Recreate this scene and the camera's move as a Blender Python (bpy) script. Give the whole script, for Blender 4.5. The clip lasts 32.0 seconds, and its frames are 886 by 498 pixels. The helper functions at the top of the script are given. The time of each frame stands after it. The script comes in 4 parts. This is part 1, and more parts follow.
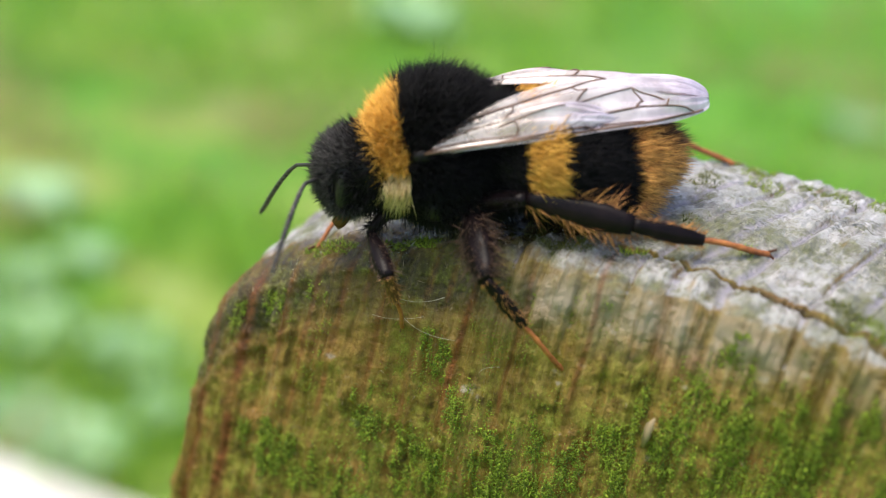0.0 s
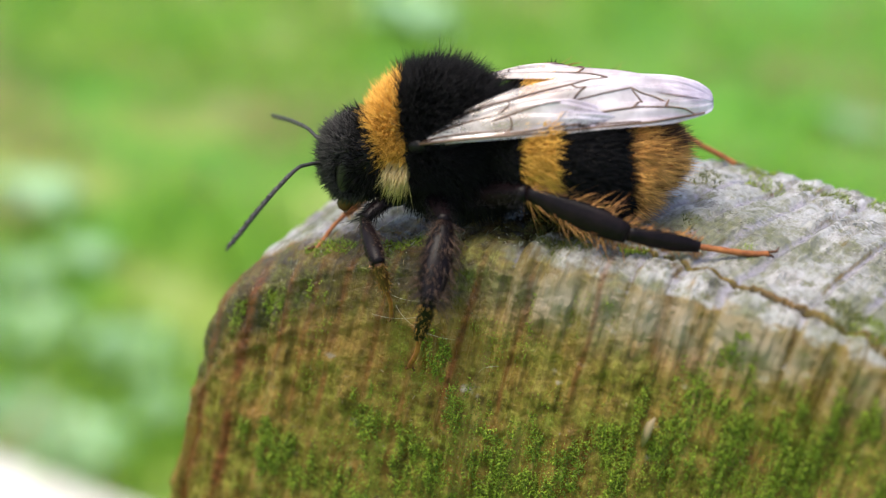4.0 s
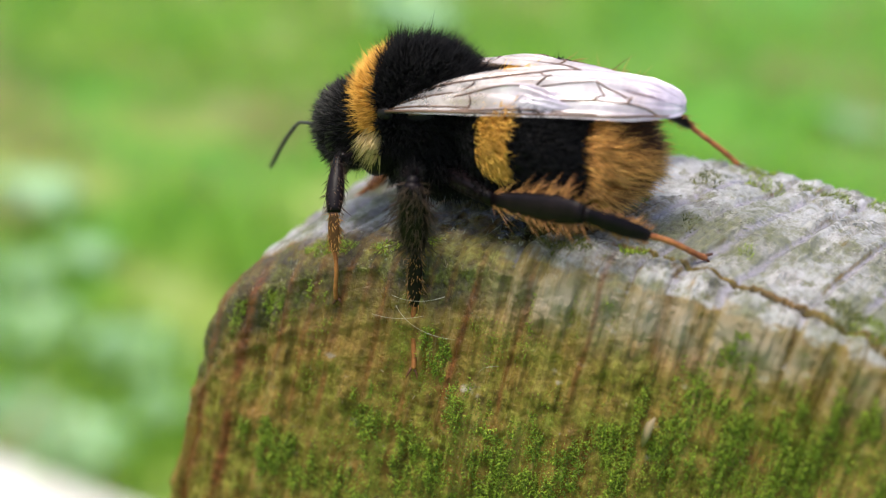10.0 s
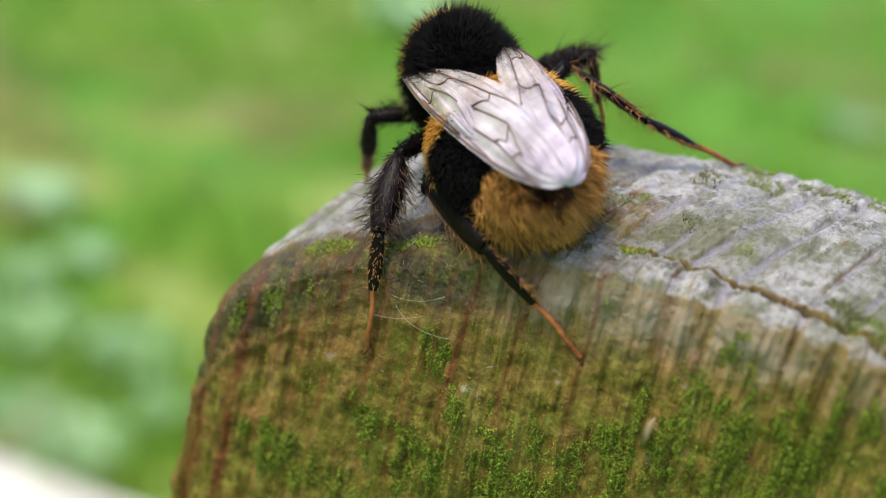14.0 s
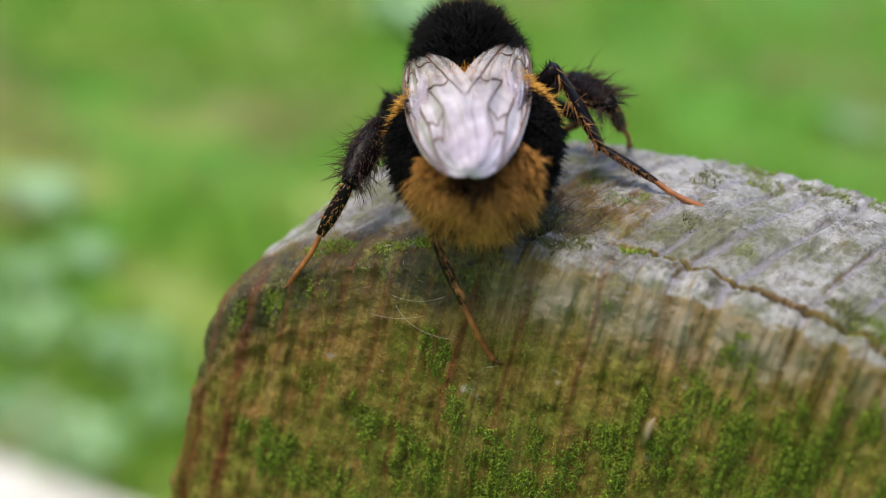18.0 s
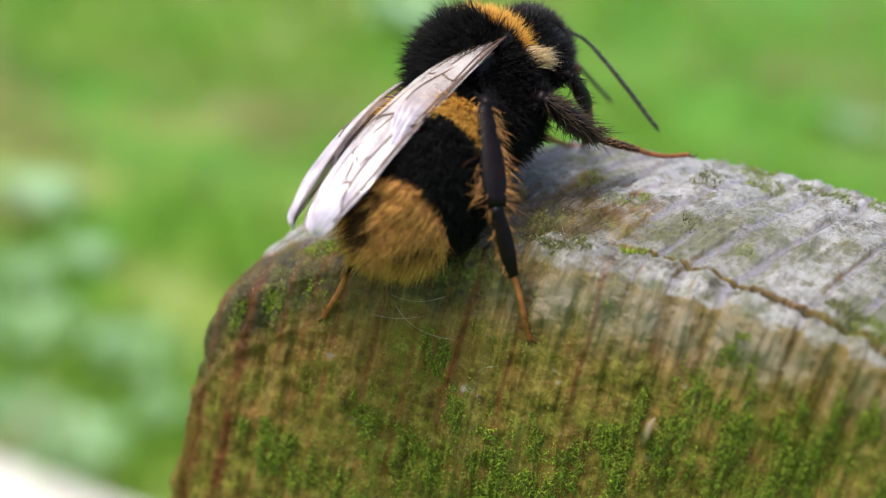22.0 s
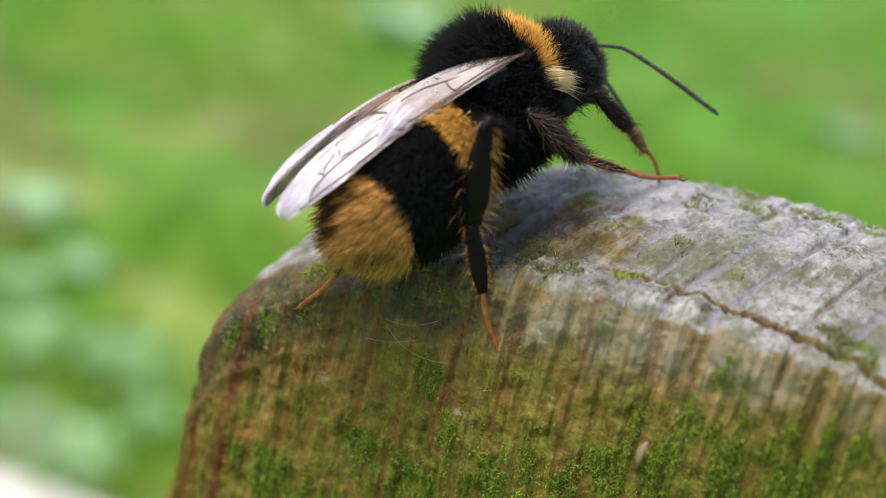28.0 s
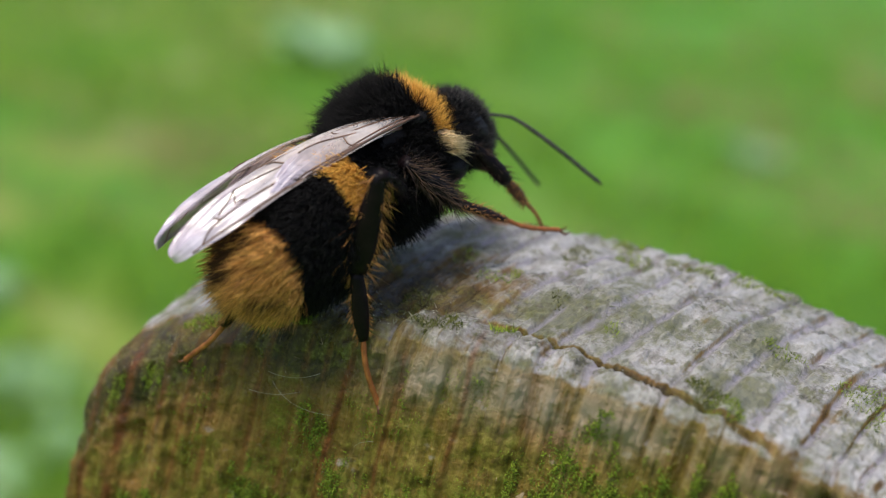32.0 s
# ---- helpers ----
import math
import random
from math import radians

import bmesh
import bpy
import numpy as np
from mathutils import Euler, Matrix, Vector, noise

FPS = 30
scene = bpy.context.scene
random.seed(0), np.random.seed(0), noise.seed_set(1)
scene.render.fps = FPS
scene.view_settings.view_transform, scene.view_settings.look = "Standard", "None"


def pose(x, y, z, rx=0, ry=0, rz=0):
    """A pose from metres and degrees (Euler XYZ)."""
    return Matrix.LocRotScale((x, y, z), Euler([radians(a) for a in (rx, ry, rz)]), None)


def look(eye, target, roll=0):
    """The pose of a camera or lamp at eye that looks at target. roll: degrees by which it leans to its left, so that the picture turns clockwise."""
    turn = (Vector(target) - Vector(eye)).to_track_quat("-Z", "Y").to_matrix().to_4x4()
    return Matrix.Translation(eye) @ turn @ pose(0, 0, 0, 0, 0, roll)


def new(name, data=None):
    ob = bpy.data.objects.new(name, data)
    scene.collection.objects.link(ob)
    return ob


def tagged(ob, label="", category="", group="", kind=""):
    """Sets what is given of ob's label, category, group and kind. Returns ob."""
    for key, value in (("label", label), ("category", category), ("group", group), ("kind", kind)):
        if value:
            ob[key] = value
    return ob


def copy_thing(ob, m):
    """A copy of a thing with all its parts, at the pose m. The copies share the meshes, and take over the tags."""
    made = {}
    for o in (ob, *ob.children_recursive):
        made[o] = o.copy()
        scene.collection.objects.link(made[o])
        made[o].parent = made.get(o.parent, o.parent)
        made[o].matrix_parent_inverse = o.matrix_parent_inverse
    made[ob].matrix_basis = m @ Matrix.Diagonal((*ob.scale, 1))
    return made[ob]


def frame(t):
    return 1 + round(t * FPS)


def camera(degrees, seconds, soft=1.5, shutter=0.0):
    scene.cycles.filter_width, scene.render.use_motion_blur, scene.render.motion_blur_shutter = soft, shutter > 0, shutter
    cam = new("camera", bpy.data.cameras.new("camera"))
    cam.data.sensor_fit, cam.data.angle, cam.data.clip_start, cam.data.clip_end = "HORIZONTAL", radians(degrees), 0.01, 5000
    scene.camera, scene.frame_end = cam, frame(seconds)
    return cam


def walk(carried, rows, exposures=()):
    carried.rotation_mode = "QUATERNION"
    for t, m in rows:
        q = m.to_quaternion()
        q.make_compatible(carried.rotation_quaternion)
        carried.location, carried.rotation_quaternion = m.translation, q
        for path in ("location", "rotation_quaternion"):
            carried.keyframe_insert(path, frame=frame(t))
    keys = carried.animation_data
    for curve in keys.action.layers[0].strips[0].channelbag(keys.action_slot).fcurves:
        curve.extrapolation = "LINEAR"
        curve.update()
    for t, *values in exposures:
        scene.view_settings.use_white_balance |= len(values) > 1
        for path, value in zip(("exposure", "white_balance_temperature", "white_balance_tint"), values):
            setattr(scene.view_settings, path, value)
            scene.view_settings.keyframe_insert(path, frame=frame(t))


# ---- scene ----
MM = 0.001
LENS_DEG = 35.0
REACH = 66.6                      # mm from the lens to the point at the picture's centre
TOP = 1.0                         # height of that point over the lawn
TILT, LEAN = radians(22), radians(12)

cam = camera(LENS_DEG, 32.0, 1.1)
cam.data.dof.use_dof = True
cam.data.dof.focus_distance = 0.0645
cam.data.dof.aperture_fstop = 27.0


def camera_pose(right, rise, back, turn, nod):
    """The resting pose, shifted in mm along its own axes and turned by degrees."""
    rest = Matrix.Translation((0, -REACH * math.cos(TILT) * MM, TOP + REACH * math.sin(TILT) * MM))
    rest = rest @ Matrix.Rotation(math.pi / 2 - TILT, 4, "X") @ Matrix.Rotation(LEAN, 4, "Z")
    return rest @ Matrix.Translation((right * MM, rise * MM, back * MM)) @ Matrix.Rotation(radians(turn), 4, "Y") @ Matrix.Rotation(radians(nod), 4, "X")


CAMERA_ROWS = [
    (0, camera_pose(0.0, 0.017, 0.0, 0.0, 0.009)),
    (1, camera_pose(0.008, 0.127, 0.0, -0.016, 0.064)),
    (1.5, camera_pose(0.008, 0.152, 0.0, -0.016, 0.077)),
    (2, camera_pose(-0.008, 0.0, 0.0, 0.016, 0.0)),
    (3, camera_pose(0.0, 0.0, 0.0, 0.0, 0.0)),
    (24, camera_pose(0.0, 0.0, 0.0, 0.0, 0.0)),
    (24.5, camera_pose(0.032, 0.118, 0.0, -0.065, 0.06)),
    (25, camera_pose(0.032, 0.27, 0.0, -0.065, 0.136)),
    (25.5, camera_pose(0.1, 0.536, 0.2, -0.274, 0.273)),
    (27.5, camera_pose(0.055, 0.451, 0.267, -0.21, 0.23)),
    (28, camera_pose(0.051, 0.703, 0.335, -0.226, 0.358)),
    (28.5, camera_pose(0.251, 0.835, 0.469, -0.677, 0.426)),
    (29, camera_pose(0.646, 2.814, 1.221, -1.742, 1.432)),
    (29.5, camera_pose(1.235, 3.5, 1.568, -3.049, 1.782)),
    (30, camera_pose(2.167, 2.654, 1.708, -4.968, 1.356)),
    (30.5, camera_pose(1.842, 2.368, 1.638, -4.291, 1.211)),
    (31, camera_pose(1.544, 2.418, 1.638, -3.694, 1.236)),
    (31.5, camera_pose(1.568, 2.334, 1.638, -3.742, 1.194)),
    (32, camera_pose(1.544, 2.267, 1.638, -3.694, 1.159)),
]
walk(cam, CAMERA_ROWS, exposures=[(0.0, 0.95), (10.0, 0.9), (14.0, 0.7), (17.0, 0.62), (18.0, 0.5), (20.0, 0.68), (25.0, 0.76), (28.0, 0.7), (29.0, 0.60), (29.5, 0.40), (30.0, 0.25), (32.0, 0.35)])

# ---- light: a bright overcast sky ----
world = bpy.data.worlds.new("overcast_sky")
scene.world = world
world.use_nodes = True
wn = world.node_tree.nodes
sky = wn.new("ShaderNodeTexSky")
sky.sky_type, sky.sun_disc = "NISHITA", False
sky.sun_elevation, sky.sun_rotation = radians(66), radians(237)
sky.air_density, sky.dust_density, sky.ozone_density = 1.0, 4.0, 1.0
wn["Background"].inputs[1].default_value = 0.15
world.node_tree.links.new(sky.outputs[0], wn["Background"].inputs[0])
sun = new("sun", bpy.data.lights.new("sun", "SUN"))
sun.data.energy, sun.data.angle, sun.data.color = 1.6, radians(22), (1.0, 0.94, 0.83)
sun.matrix_world = look((-0.78, -0.51, 2.05 + 1.0), (0, 0, 1.0))


# ---- materials ----
def material(name):
    m = bpy.data.materials.new(name)
    m.use_nodes = True
    return m, m.node_tree.nodes, m.node_tree.links, m.node_tree.nodes["Principled BSDF"]


def ramp(nodes, links, source, stops, mode="LINEAR"):
    r = nodes.new("ShaderNodeValToRGB")
    r.color_ramp.interpolation = mode
    els = r.color_ramp.elements
    while len(els) < len(stops):
        els.new(0.5)
    for e, (p, c) in zip(els, stops):
        e.position = p
        e.color = (*c, 1) if len(c) == 3 else c
    links.new(source, r.inputs[0])
    return r.outputs[0]


def noise_tex(nodes, links, scale, detail=4, rough=0.6, vector=None):
    n = nodes.new("ShaderNodeTexNoise")
    n.inputs["Scale"].default_value, n.inputs["Detail"].default_value, n.inputs["Roughness"].default_value = scale, detail, rough
    if vector is not None:
        links.new(vector, n.inputs["Vector"])
    return n.outputs[0]


def blend(nodes, links, fac, a, b, kind="MIX"):
    n = nodes.new("ShaderNodeMix")
    n.data_type, n.blend_type = "RGBA", kind
    for s, v in ((n.inputs[0], fac), (n.inputs[6], a), (n.inputs[7], b)):
        if isinstance(v, (int, float)):
            s.default_value = v
        elif isinstance(v, tuple):
            s.default_value = (*v, 1)
        else:
            links.new(v, s)
    return n.outputs[2]


def maths(nodes, links, op, a, b=0.0, c=0.0):
    n = nodes.new("ShaderNodeMath")
    n.operation = op
    for s, v in zip(n.inputs, (a, b, c)):
        if isinstance(v, (int, float)):
            s.default_value = v
        else:
            links.new(v, s)
    return n.outputs[0]


def bump(nodes, links, bsdf, height, dist, strength=0.6):
    n = nodes.new("ShaderNodeBump")
    n.inputs["Strength"].default_value, n.inputs["Distance"].default_value = strength, dist
    links.new(height, n.inputs["Height"])
    links.new(n.outputs[0], bsdf.inputs["Normal"])


def hair_material(name, dark, light, rough=0.55, spec=0.35):
    m, nodes, links, bsdf = material(name)
    g = nodes.new("ShaderNodeNewGeometry")
    links.new(ramp(nodes, links, g.outputs["Random Per Island"], [(0.0, dark), (1.0, light)]), bsdf.inputs["Base Color"])
    bsdf.inputs["Roughness"].default_value, bsdf.inputs["Specular IOR Level"].default_value = rough, spec
    return m


def shell_material(name, base, tint, rough=0.3, scale=900, spec=0.5):
    m, nodes, links, bsdf = material(name)
    t = nodes.new("ShaderNodeTexCoord").outputs["Object"]
    n = noise_tex(nodes, links, scale, 5, 0.65, t)
    links.new(ramp(nodes, links, n, [(0.3, base), (0.7, tint)]), bsdf.inputs["Base Color"])
    bsdf.inputs["Roughness"].default_value, bsdf.inputs["Specular IOR Level"].default_value = rough, spec
    bump(nodes, links, bsdf, noise_tex(nodes, links, scale * 4, 3, 0.5, t), 0.00003, 0.5)
    return m


BLACK_HAIR = hair_material("black_hair", (0.002, 0.002, 0.0025), (0.010, 0.009, 0.0095), 0.6, 0.14)
GREY_HAIR = hair_material("grey_black_hair", (0.008, 0.008, 0.009), (0.085, 0.078, 0.075), 0.55, 0.25)
GOLD_HAIR = hair_material("golden_hair", (0.46, 0.215, 0.024), (0.85, 0.49, 0.09))
TAWNY_HAIR = hair_material("tawny_hair", (0.21, 0.07, 0.012), (1.0, 0.53, 0.14))
DARK_TAWNY_HAIR = hair_material("brown_hair", (0.018, 0.008, 0.004), (0.14, 0.05, 0.014))
CREAM_HAIR = hair_material("cream_hair", (0.60, 0.40, 0.16), (0.85, 0.66, 0.38))
RUST_HAIR = hair_material("rusty_hair", (0.12, 0.042, 0.015), (0.60, 0.29, 0.09))
SHELL = shell_material("black_cuticle", (0.004, 0.0035, 0.004), (0.012, 0.010, 0.010), 0.45, 900, 0.25)
MIXED_HAIR = hair_material("brown_black_hair", (0.004, 0.003, 0.004), (0.10, 0.055, 0.032))
BROWN_SHELL = shell_material("brown_cuticle", (0.03, 0.012, 0.006), (0.15, 0.055, 0.02), 0.4, 900, 0.3)
ORANGE_SHELL = shell_material("orange_cuticle", (0.13, 0.036, 0.012), (0.40, 0.15, 0.045), 0.5, 1800, 0.3)
EYE = shell_material("eye_facets", (0.008, 0.007, 0.008), (0.022, 0.018, 0.018), 0.42, 2500)
LEG_SHELL = shell_material("leg_cuticle", (0.002, 0.0015, 0.002), (0.009, 0.005, 0.006), 0.38, 1600, 0.12)
FEELER = shell_material("feeler_cuticle", (0.02, 0.019, 0.02), (0.055, 0.05, 0.048), 0.55, 900, 0.35)
GOLD_SKIN = shell_material("golden_skin", (0.30, 0.13, 0.015), (0.5, 0.23, 0.03), 0.7)
TAWNY_SKIN = shell_material("tawny_skin", (0.03, 0.012, 0.004), (0.09, 0.035, 0.01), 0.7)


def wing_material():
    m, nodes, links, bsdf = material("wing_membrane")
    t = nodes.new("ShaderNodeTexCoord").outputs["Object"]
    span = nodes.new("ShaderNodeAttribute")
    span.attribute_name = "span"
    n = noise_tex(nodes, links, 500, 4, 0.6, t)
    # whiteness in the base colour stands in for sky reflected on the membrane
    inner = ramp(nodes, links, n, [(0.3, (0.58, 0.52, 0.49)), (0.7, (0.95, 0.92, 0.92))])
    outer = ramp(nodes, links, n, [(0.3, (0.34, 0.29, 0.38)), (0.7, (0.80, 0.74, 0.88))])
    links.new(blend(nodes, links, ramp(nodes, links, span.outputs["Fac"], [(0.35, (0.0,) * 3), (0.8, (1.0,) * 3)]), inner, outer), bsdf.inputs["Base Color"])
    bsdf.inputs["Roughness"].default_value, bsdf.inputs["Specular IOR Level"].default_value = 0.16, 1.0
    bsdf.inputs["Coat Weight"].default_value, bsdf.inputs["Coat Roughness"].default_value = 0.5, 0.08
    bump(nodes, links, bsdf, noise_tex(nodes, links, 1400, 3, 0.5, t), 0.00008, 0.5)
    clear = nodes.new("ShaderNodeBsdfTransparent")
    clear.inputs[0].default_value = (0.93, 0.86, 0.80, 1)
    mix = nodes.new("ShaderNodeMixShader")
    cloud = maths(nodes, links, "MULTIPLY_ADD", noise_tex(nodes, links, 300, 4, 0.65, t), 0.8, maths(nodes, links, "MULTIPLY", span.outputs["Fac"], 0.35))
    links.new(ramp(nodes, links, cloud, [(0.38, (0.20,) * 3), (0.74, (0.72,) * 3)]), mix.inputs[0])
    links.new(clear.outputs[0], mix.inputs[1])
    links.new(bsdf.outputs[0], mix.inputs[2])
    links.new(mix.outputs[0], nodes["Material Output"].inputs[0])
    return m


WING = wing_material()
VEIN = shell_material("wing_vein", (0.05, 0.026, 0.018), (0.18, 0.10, 0.065), 0.4)


def wood_material():
    m, nodes, links, bsdf = material("weathered_wood")
    tc = nodes.new("ShaderNodeTexCoord").outputs["Object"]
    geo = nodes.new("ShaderNodeNewGeometry")
    sep = nodes.new("ShaderNodeSeparateXYZ")
    links.new(geo.outputs["Normal"], sep.inputs[0])
    tone = nodes.new("ShaderNodeAttribute")
    tone.attribute_name = "late_wood"
    mp = nodes.new("ShaderNodeMapping")
    mp.inputs["Scale"].default_value = (1.0, 0.12, 0.07)
    links.new(tc, mp.inputs[0])
    grain = noise_tex(nodes, links, 1500, 6, 0.7, mp.outputs[0])
    blotch = noise_tex(nodes, links, 170, 7, 0.68, tc)
    patch = noise_tex(nodes, links, 420, 5, 0.65, tc)
    fine = noise_tex(nodes, links, 3200, 5, 0.7, tc)
    wood = ramp(nodes, links, grain, [(0.32, (0.040, 0.017, 0.005)), (0.44, (0.20, 0.100, 0.028)), (0.56, (0.33, 0.18, 0.055)), (0.72, (0.52, 0.34, 0.15))])
    red = ramp(nodes, links, fine, [(0.3, (0.035, 0.012, 0.005)), (0.7, (0.15, 0.055, 0.018))])
    wood = blend(nodes, links, maths(nodes, links, "MULTIPLY", tone.outputs["Fac"], ramp(nodes, links, patch, [(0.38, (0.25,) * 3), (0.6, (0.95,) * 3)])), wood, red)
    green = ramp(nodes, links, fine, [(0.28, (0.06, 0.060, 0.010)), (0.55, (0.21, 0.20, 0.030)), (0.8, (0.37, 0.35, 0.07))])
    algae = ramp(nodes, links, maths(nodes, links, "MULTIPLY_ADD", grain, 0.25, maths(nodes, links, "MULTIPLY", blotch, 0.8)), [(0.45, (0.04,) * 3), (0.66, (0.70,) * 3)])
    col = blend(nodes, links, algae, wood, green)
    rub, rings, wet_and_shade, film = (nodes.new("ShaderNodeAttribute") for _ in range(4))
    rub.attribute_name, rings.attribute_name, wet_and_shade.attribute_name, film.attribute_name = "bleached", "red_wood", "damp_and_shade", "film"
    speck = noise_tex(nodes, links, 1300, 6, 0.75, tc)
    slime = ramp(nodes, links, speck, [(0.36, (0.035, 0.028, 0.006)), (0.48, (0.13, 0.115, 0.016)), (0.60, (0.25, 0.245, 0.04)), (0.75, (0.42, 0.43, 0.10))])
    col = blend(nodes, links, maths(nodes, links, "MULTIPLY", film.outputs["Fac"], ramp(nodes, links, patch, [(0.40, (0.12,) * 3), (0.56, (0.85,) * 3)])), col, slime)
    streak = ramp(nodes, links, maths(nodes, links, "MULTIPLY_ADD", grain, 0.5, maths(nodes, links, "MULTIPLY", patch, 0.5)), [(0.37, (0.0,) * 3), (0.54, (1.0,) * 3)])
    col = blend(nodes, links, maths(nodes, links, "MULTIPLY", rub.outputs["Fac"], streak), col, (0.36, 0.295, 0.225))
    # grey lichen top; light stops also hold the sky's reflection on wet wood
    pale = ramp(nodes, links, maths(nodes, links, "MULTIPLY_ADD", fine, 0.28, maths(nodes, links, "MULTIPLY", patch, 0.72)), [(0.33, (0.05, 0.05, 0.035)), (0.43, (0.30, 0.29, 0.27)), (0.58, (0.68, 0.68, 0.72))])
    stain = ramp(nodes, links, maths(nodes, links, "MULTIPLY_ADD", patch, 0.6, maths(nodes, links, "MULTIPLY", blotch, 0.45)), [(0.50, (0.0,) * 3), (0.60, (0.85,) * 3)])
    pale = blend(nodes, links, stain, pale, ramp(nodes, links, fine, [(0.3, (0.030, 0.034, 0.008)), (0.7, (0.15, 0.16, 0.045))]))
    pale = blend(nodes, links, maths(nodes, links, "MULTIPLY", tone.outputs["Fac"], 0.75), pale, (0.30, 0.28, 0.345))
    upness = maths(nodes, links, "MULTIPLY_ADD", blotch, 0.8, maths(nodes, links, "MULTIPLY", sep.outputs[2], 0.75))
    upness = maths(nodes, links, "SUBTRACT", upness, maths(nodes, links, "MULTIPLY", wet_and_shade.outputs["Fac"], 0.55))
    lick = ramp(nodes, links, speck, [(0.50, (0.0,) * 3), (0.62, (0.7,) * 3)])
    pale = blend(nodes, links, lick, pale, (0.115, 0.125, 0.03))
    # upward faces take the lichen grey and its painted sky sheen
    crust_and_sheen = ramp(nodes, links, upness, [(0.66, (0.0,) * 3), (0.92, (0.95,) * 3)])
    col = blend(nodes, links, crust_and_sheen, col, pale)
    # wet wood colour, also bee and seam shade; its bright stops paint glints
    soaked_shade_glint = ramp(nodes, links, maths(nodes, links, "MULTIPLY_ADD", fine, 0.5, maths(nodes, links, "MULTIPLY", patch, 0.5)), [(0.38, (0.008, 0.006, 0.003)), (0.48, (0.030, 0.026, 0.007)), (0.56, (0.085, 0.090, 0.014)), (0.66, (0.26, 0.28, 0.09))])
    col = blend(nodes, links, maths(nodes, links, "MULTIPLY", wet_and_shade.outputs["Fac"], 0.9), col, soaked_shade_glint)
    col = blend(nodes, links, maths(nodes, links, "MULTIPLY", rings.outputs["Fac"], 0.92), col, ramp(nodes, links, fine, [(0.3, (0.035, 0.010, 0.004)), (0.7, (0.20, 0.060, 0.018))]))
    links.new(col, bsdf.inputs["Base Color"])
    links.new(maths(nodes, links, "MULTIPLY_ADD", maths(nodes, links, "MAXIMUM", wet_and_shade.outputs["Fac"], crust_and_sheen), 0.4, 0.16), bsdf.inputs["Specular IOR Level"])
    dry = ramp(nodes, links, patch, [(0.35, (0.18,) * 3), (0.65, (0.50,) * 3)])
    links.new(maths(nodes, links, "SUBTRACT", dry, maths(nodes, links, "MULTIPLY", maths(nodes, links, "MAXIMUM", wet_and_shade.outputs["Fac"], tone.outputs["Fac"]), 0.14)), bsdf.inputs["Roughness"])
    bump(nodes, links, bsdf, maths(nodes, links, "ADD", grain, maths(nodes, links, "MULTIPLY", fine, 1.0)), 0.00028, 0.9)
    return m


WOOD = wood_material()
MOSS = hair_material("moss_leaf", (0.04, 0.068, 0.005), (0.31, 0.42, 0.03), 0.6)
DULL_MOSS = hair_material("dull_moss_leaf", (0.03, 0.045, 0.006), (0.15, 0.16, 0.03), 0.6)
FIBRE = hair_material("frayed_fibre", (0.14, 0.10, 0.05), (0.34, 0.27, 0.16), 0.6)
LICHEN = hair_material("lichen_flake", (0.10, 0.11, 0.06), (0.42, 0.42, 0.34), 0.6)
SILK = hair_material("silk", (0.32, 0.30, 0.22), (0.5, 0.47, 0.38), 0.4)


def lawn_material():
    m, nodes, links, bsdf = material("lawn")
    t = nodes.new("ShaderNodeTexCoord").outputs["Object"]
    big = noise_tex(nodes, links, 2.6, 4, 0.55, t)
    small = noise_tex(nodes, links, 11, 5, 0.6, t)
    a = ramp(nodes, links, big, [(0.34, (0.055, 0.19, 0.005)), (0.48, (0.10, 0.26, 0.012)), (0.58, (0.20, 0.27, 0.04)), (0.70, (0.28, 0.37, 0.13))])
    sp = nodes.new("ShaderNodeSeparateXYZ")
    links.new(t, sp.inputs[0])
    lush = ramp(nodes, links, maths(nodes, links, "MULTIPLY_ADD", sp.outputs[0], 0.5, maths(nodes, links, "ADD", big, 0.0)), [(0.50, (0.0,) * 3), (1.05, (0.95,) * 3)])
    a = blend(nodes, links, lush, a, (0.070, 0.245, 0.004))
    b = ramp(nodes, links, small, [(0.3, (0.45,) * 3), (0.7, (1.3, 1.3, 1.25))])
    links.new(blend(nodes, links, 0.8, a, b, "MULTIPLY"), bsdf.inputs["Base Color"])
    bsdf.inputs["Roughness"].default_value = 0.8
    bump(nodes, links, bsdf, small, 0.02, 0.5)
    return m


LAWN = lawn_material()
BLADE = hair_material("grass_blade", (0.06, 0.19, 0.006), (0.22, 0.40, 0.02), 0.5)
STRAW = hair_material("dry_grass_blade", (0.20, 0.20, 0.06), (0.42, 0.38, 0.16), 0.6)
LEAF = hair_material("broad_leaf", (0.17, 0.36, 0.16), (0.36, 0.56, 0.32), 0.38)
SLAB = shell_material("pale_stone", (0.52, 0.49, 0.43), (0.68, 0.65, 0.59), 0.8, 14)

# ---- helpers for meshes ----
rng = np.random.default_rng(7)
LATTICE = rng.random((32, 32, 32))


def vnoise(p):
    """Smooth lattice noise in 0..1 at points p (n, 3)."""
    p = np.asarray(p, float)
    i = np.floor(p).astype(int)
    f = p - i
    f = f * f * (3 - 2 * f)
    out = np.zeros(len(p))
    for dx in (0, 1):
        for dy in (0, 1):
            for dz in (0, 1):
                w = np.abs(1 - dx - f[:, 0]) * np.abs(1 - dy - f[:, 1]) * np.abs(1 - dz - f[:, 2])
                out += w * LATTICE[(i[:, 0] + dx) % 32, (i[:, 1] + dy) % 32, (i[:, 2] + dz) % 32]
    return out


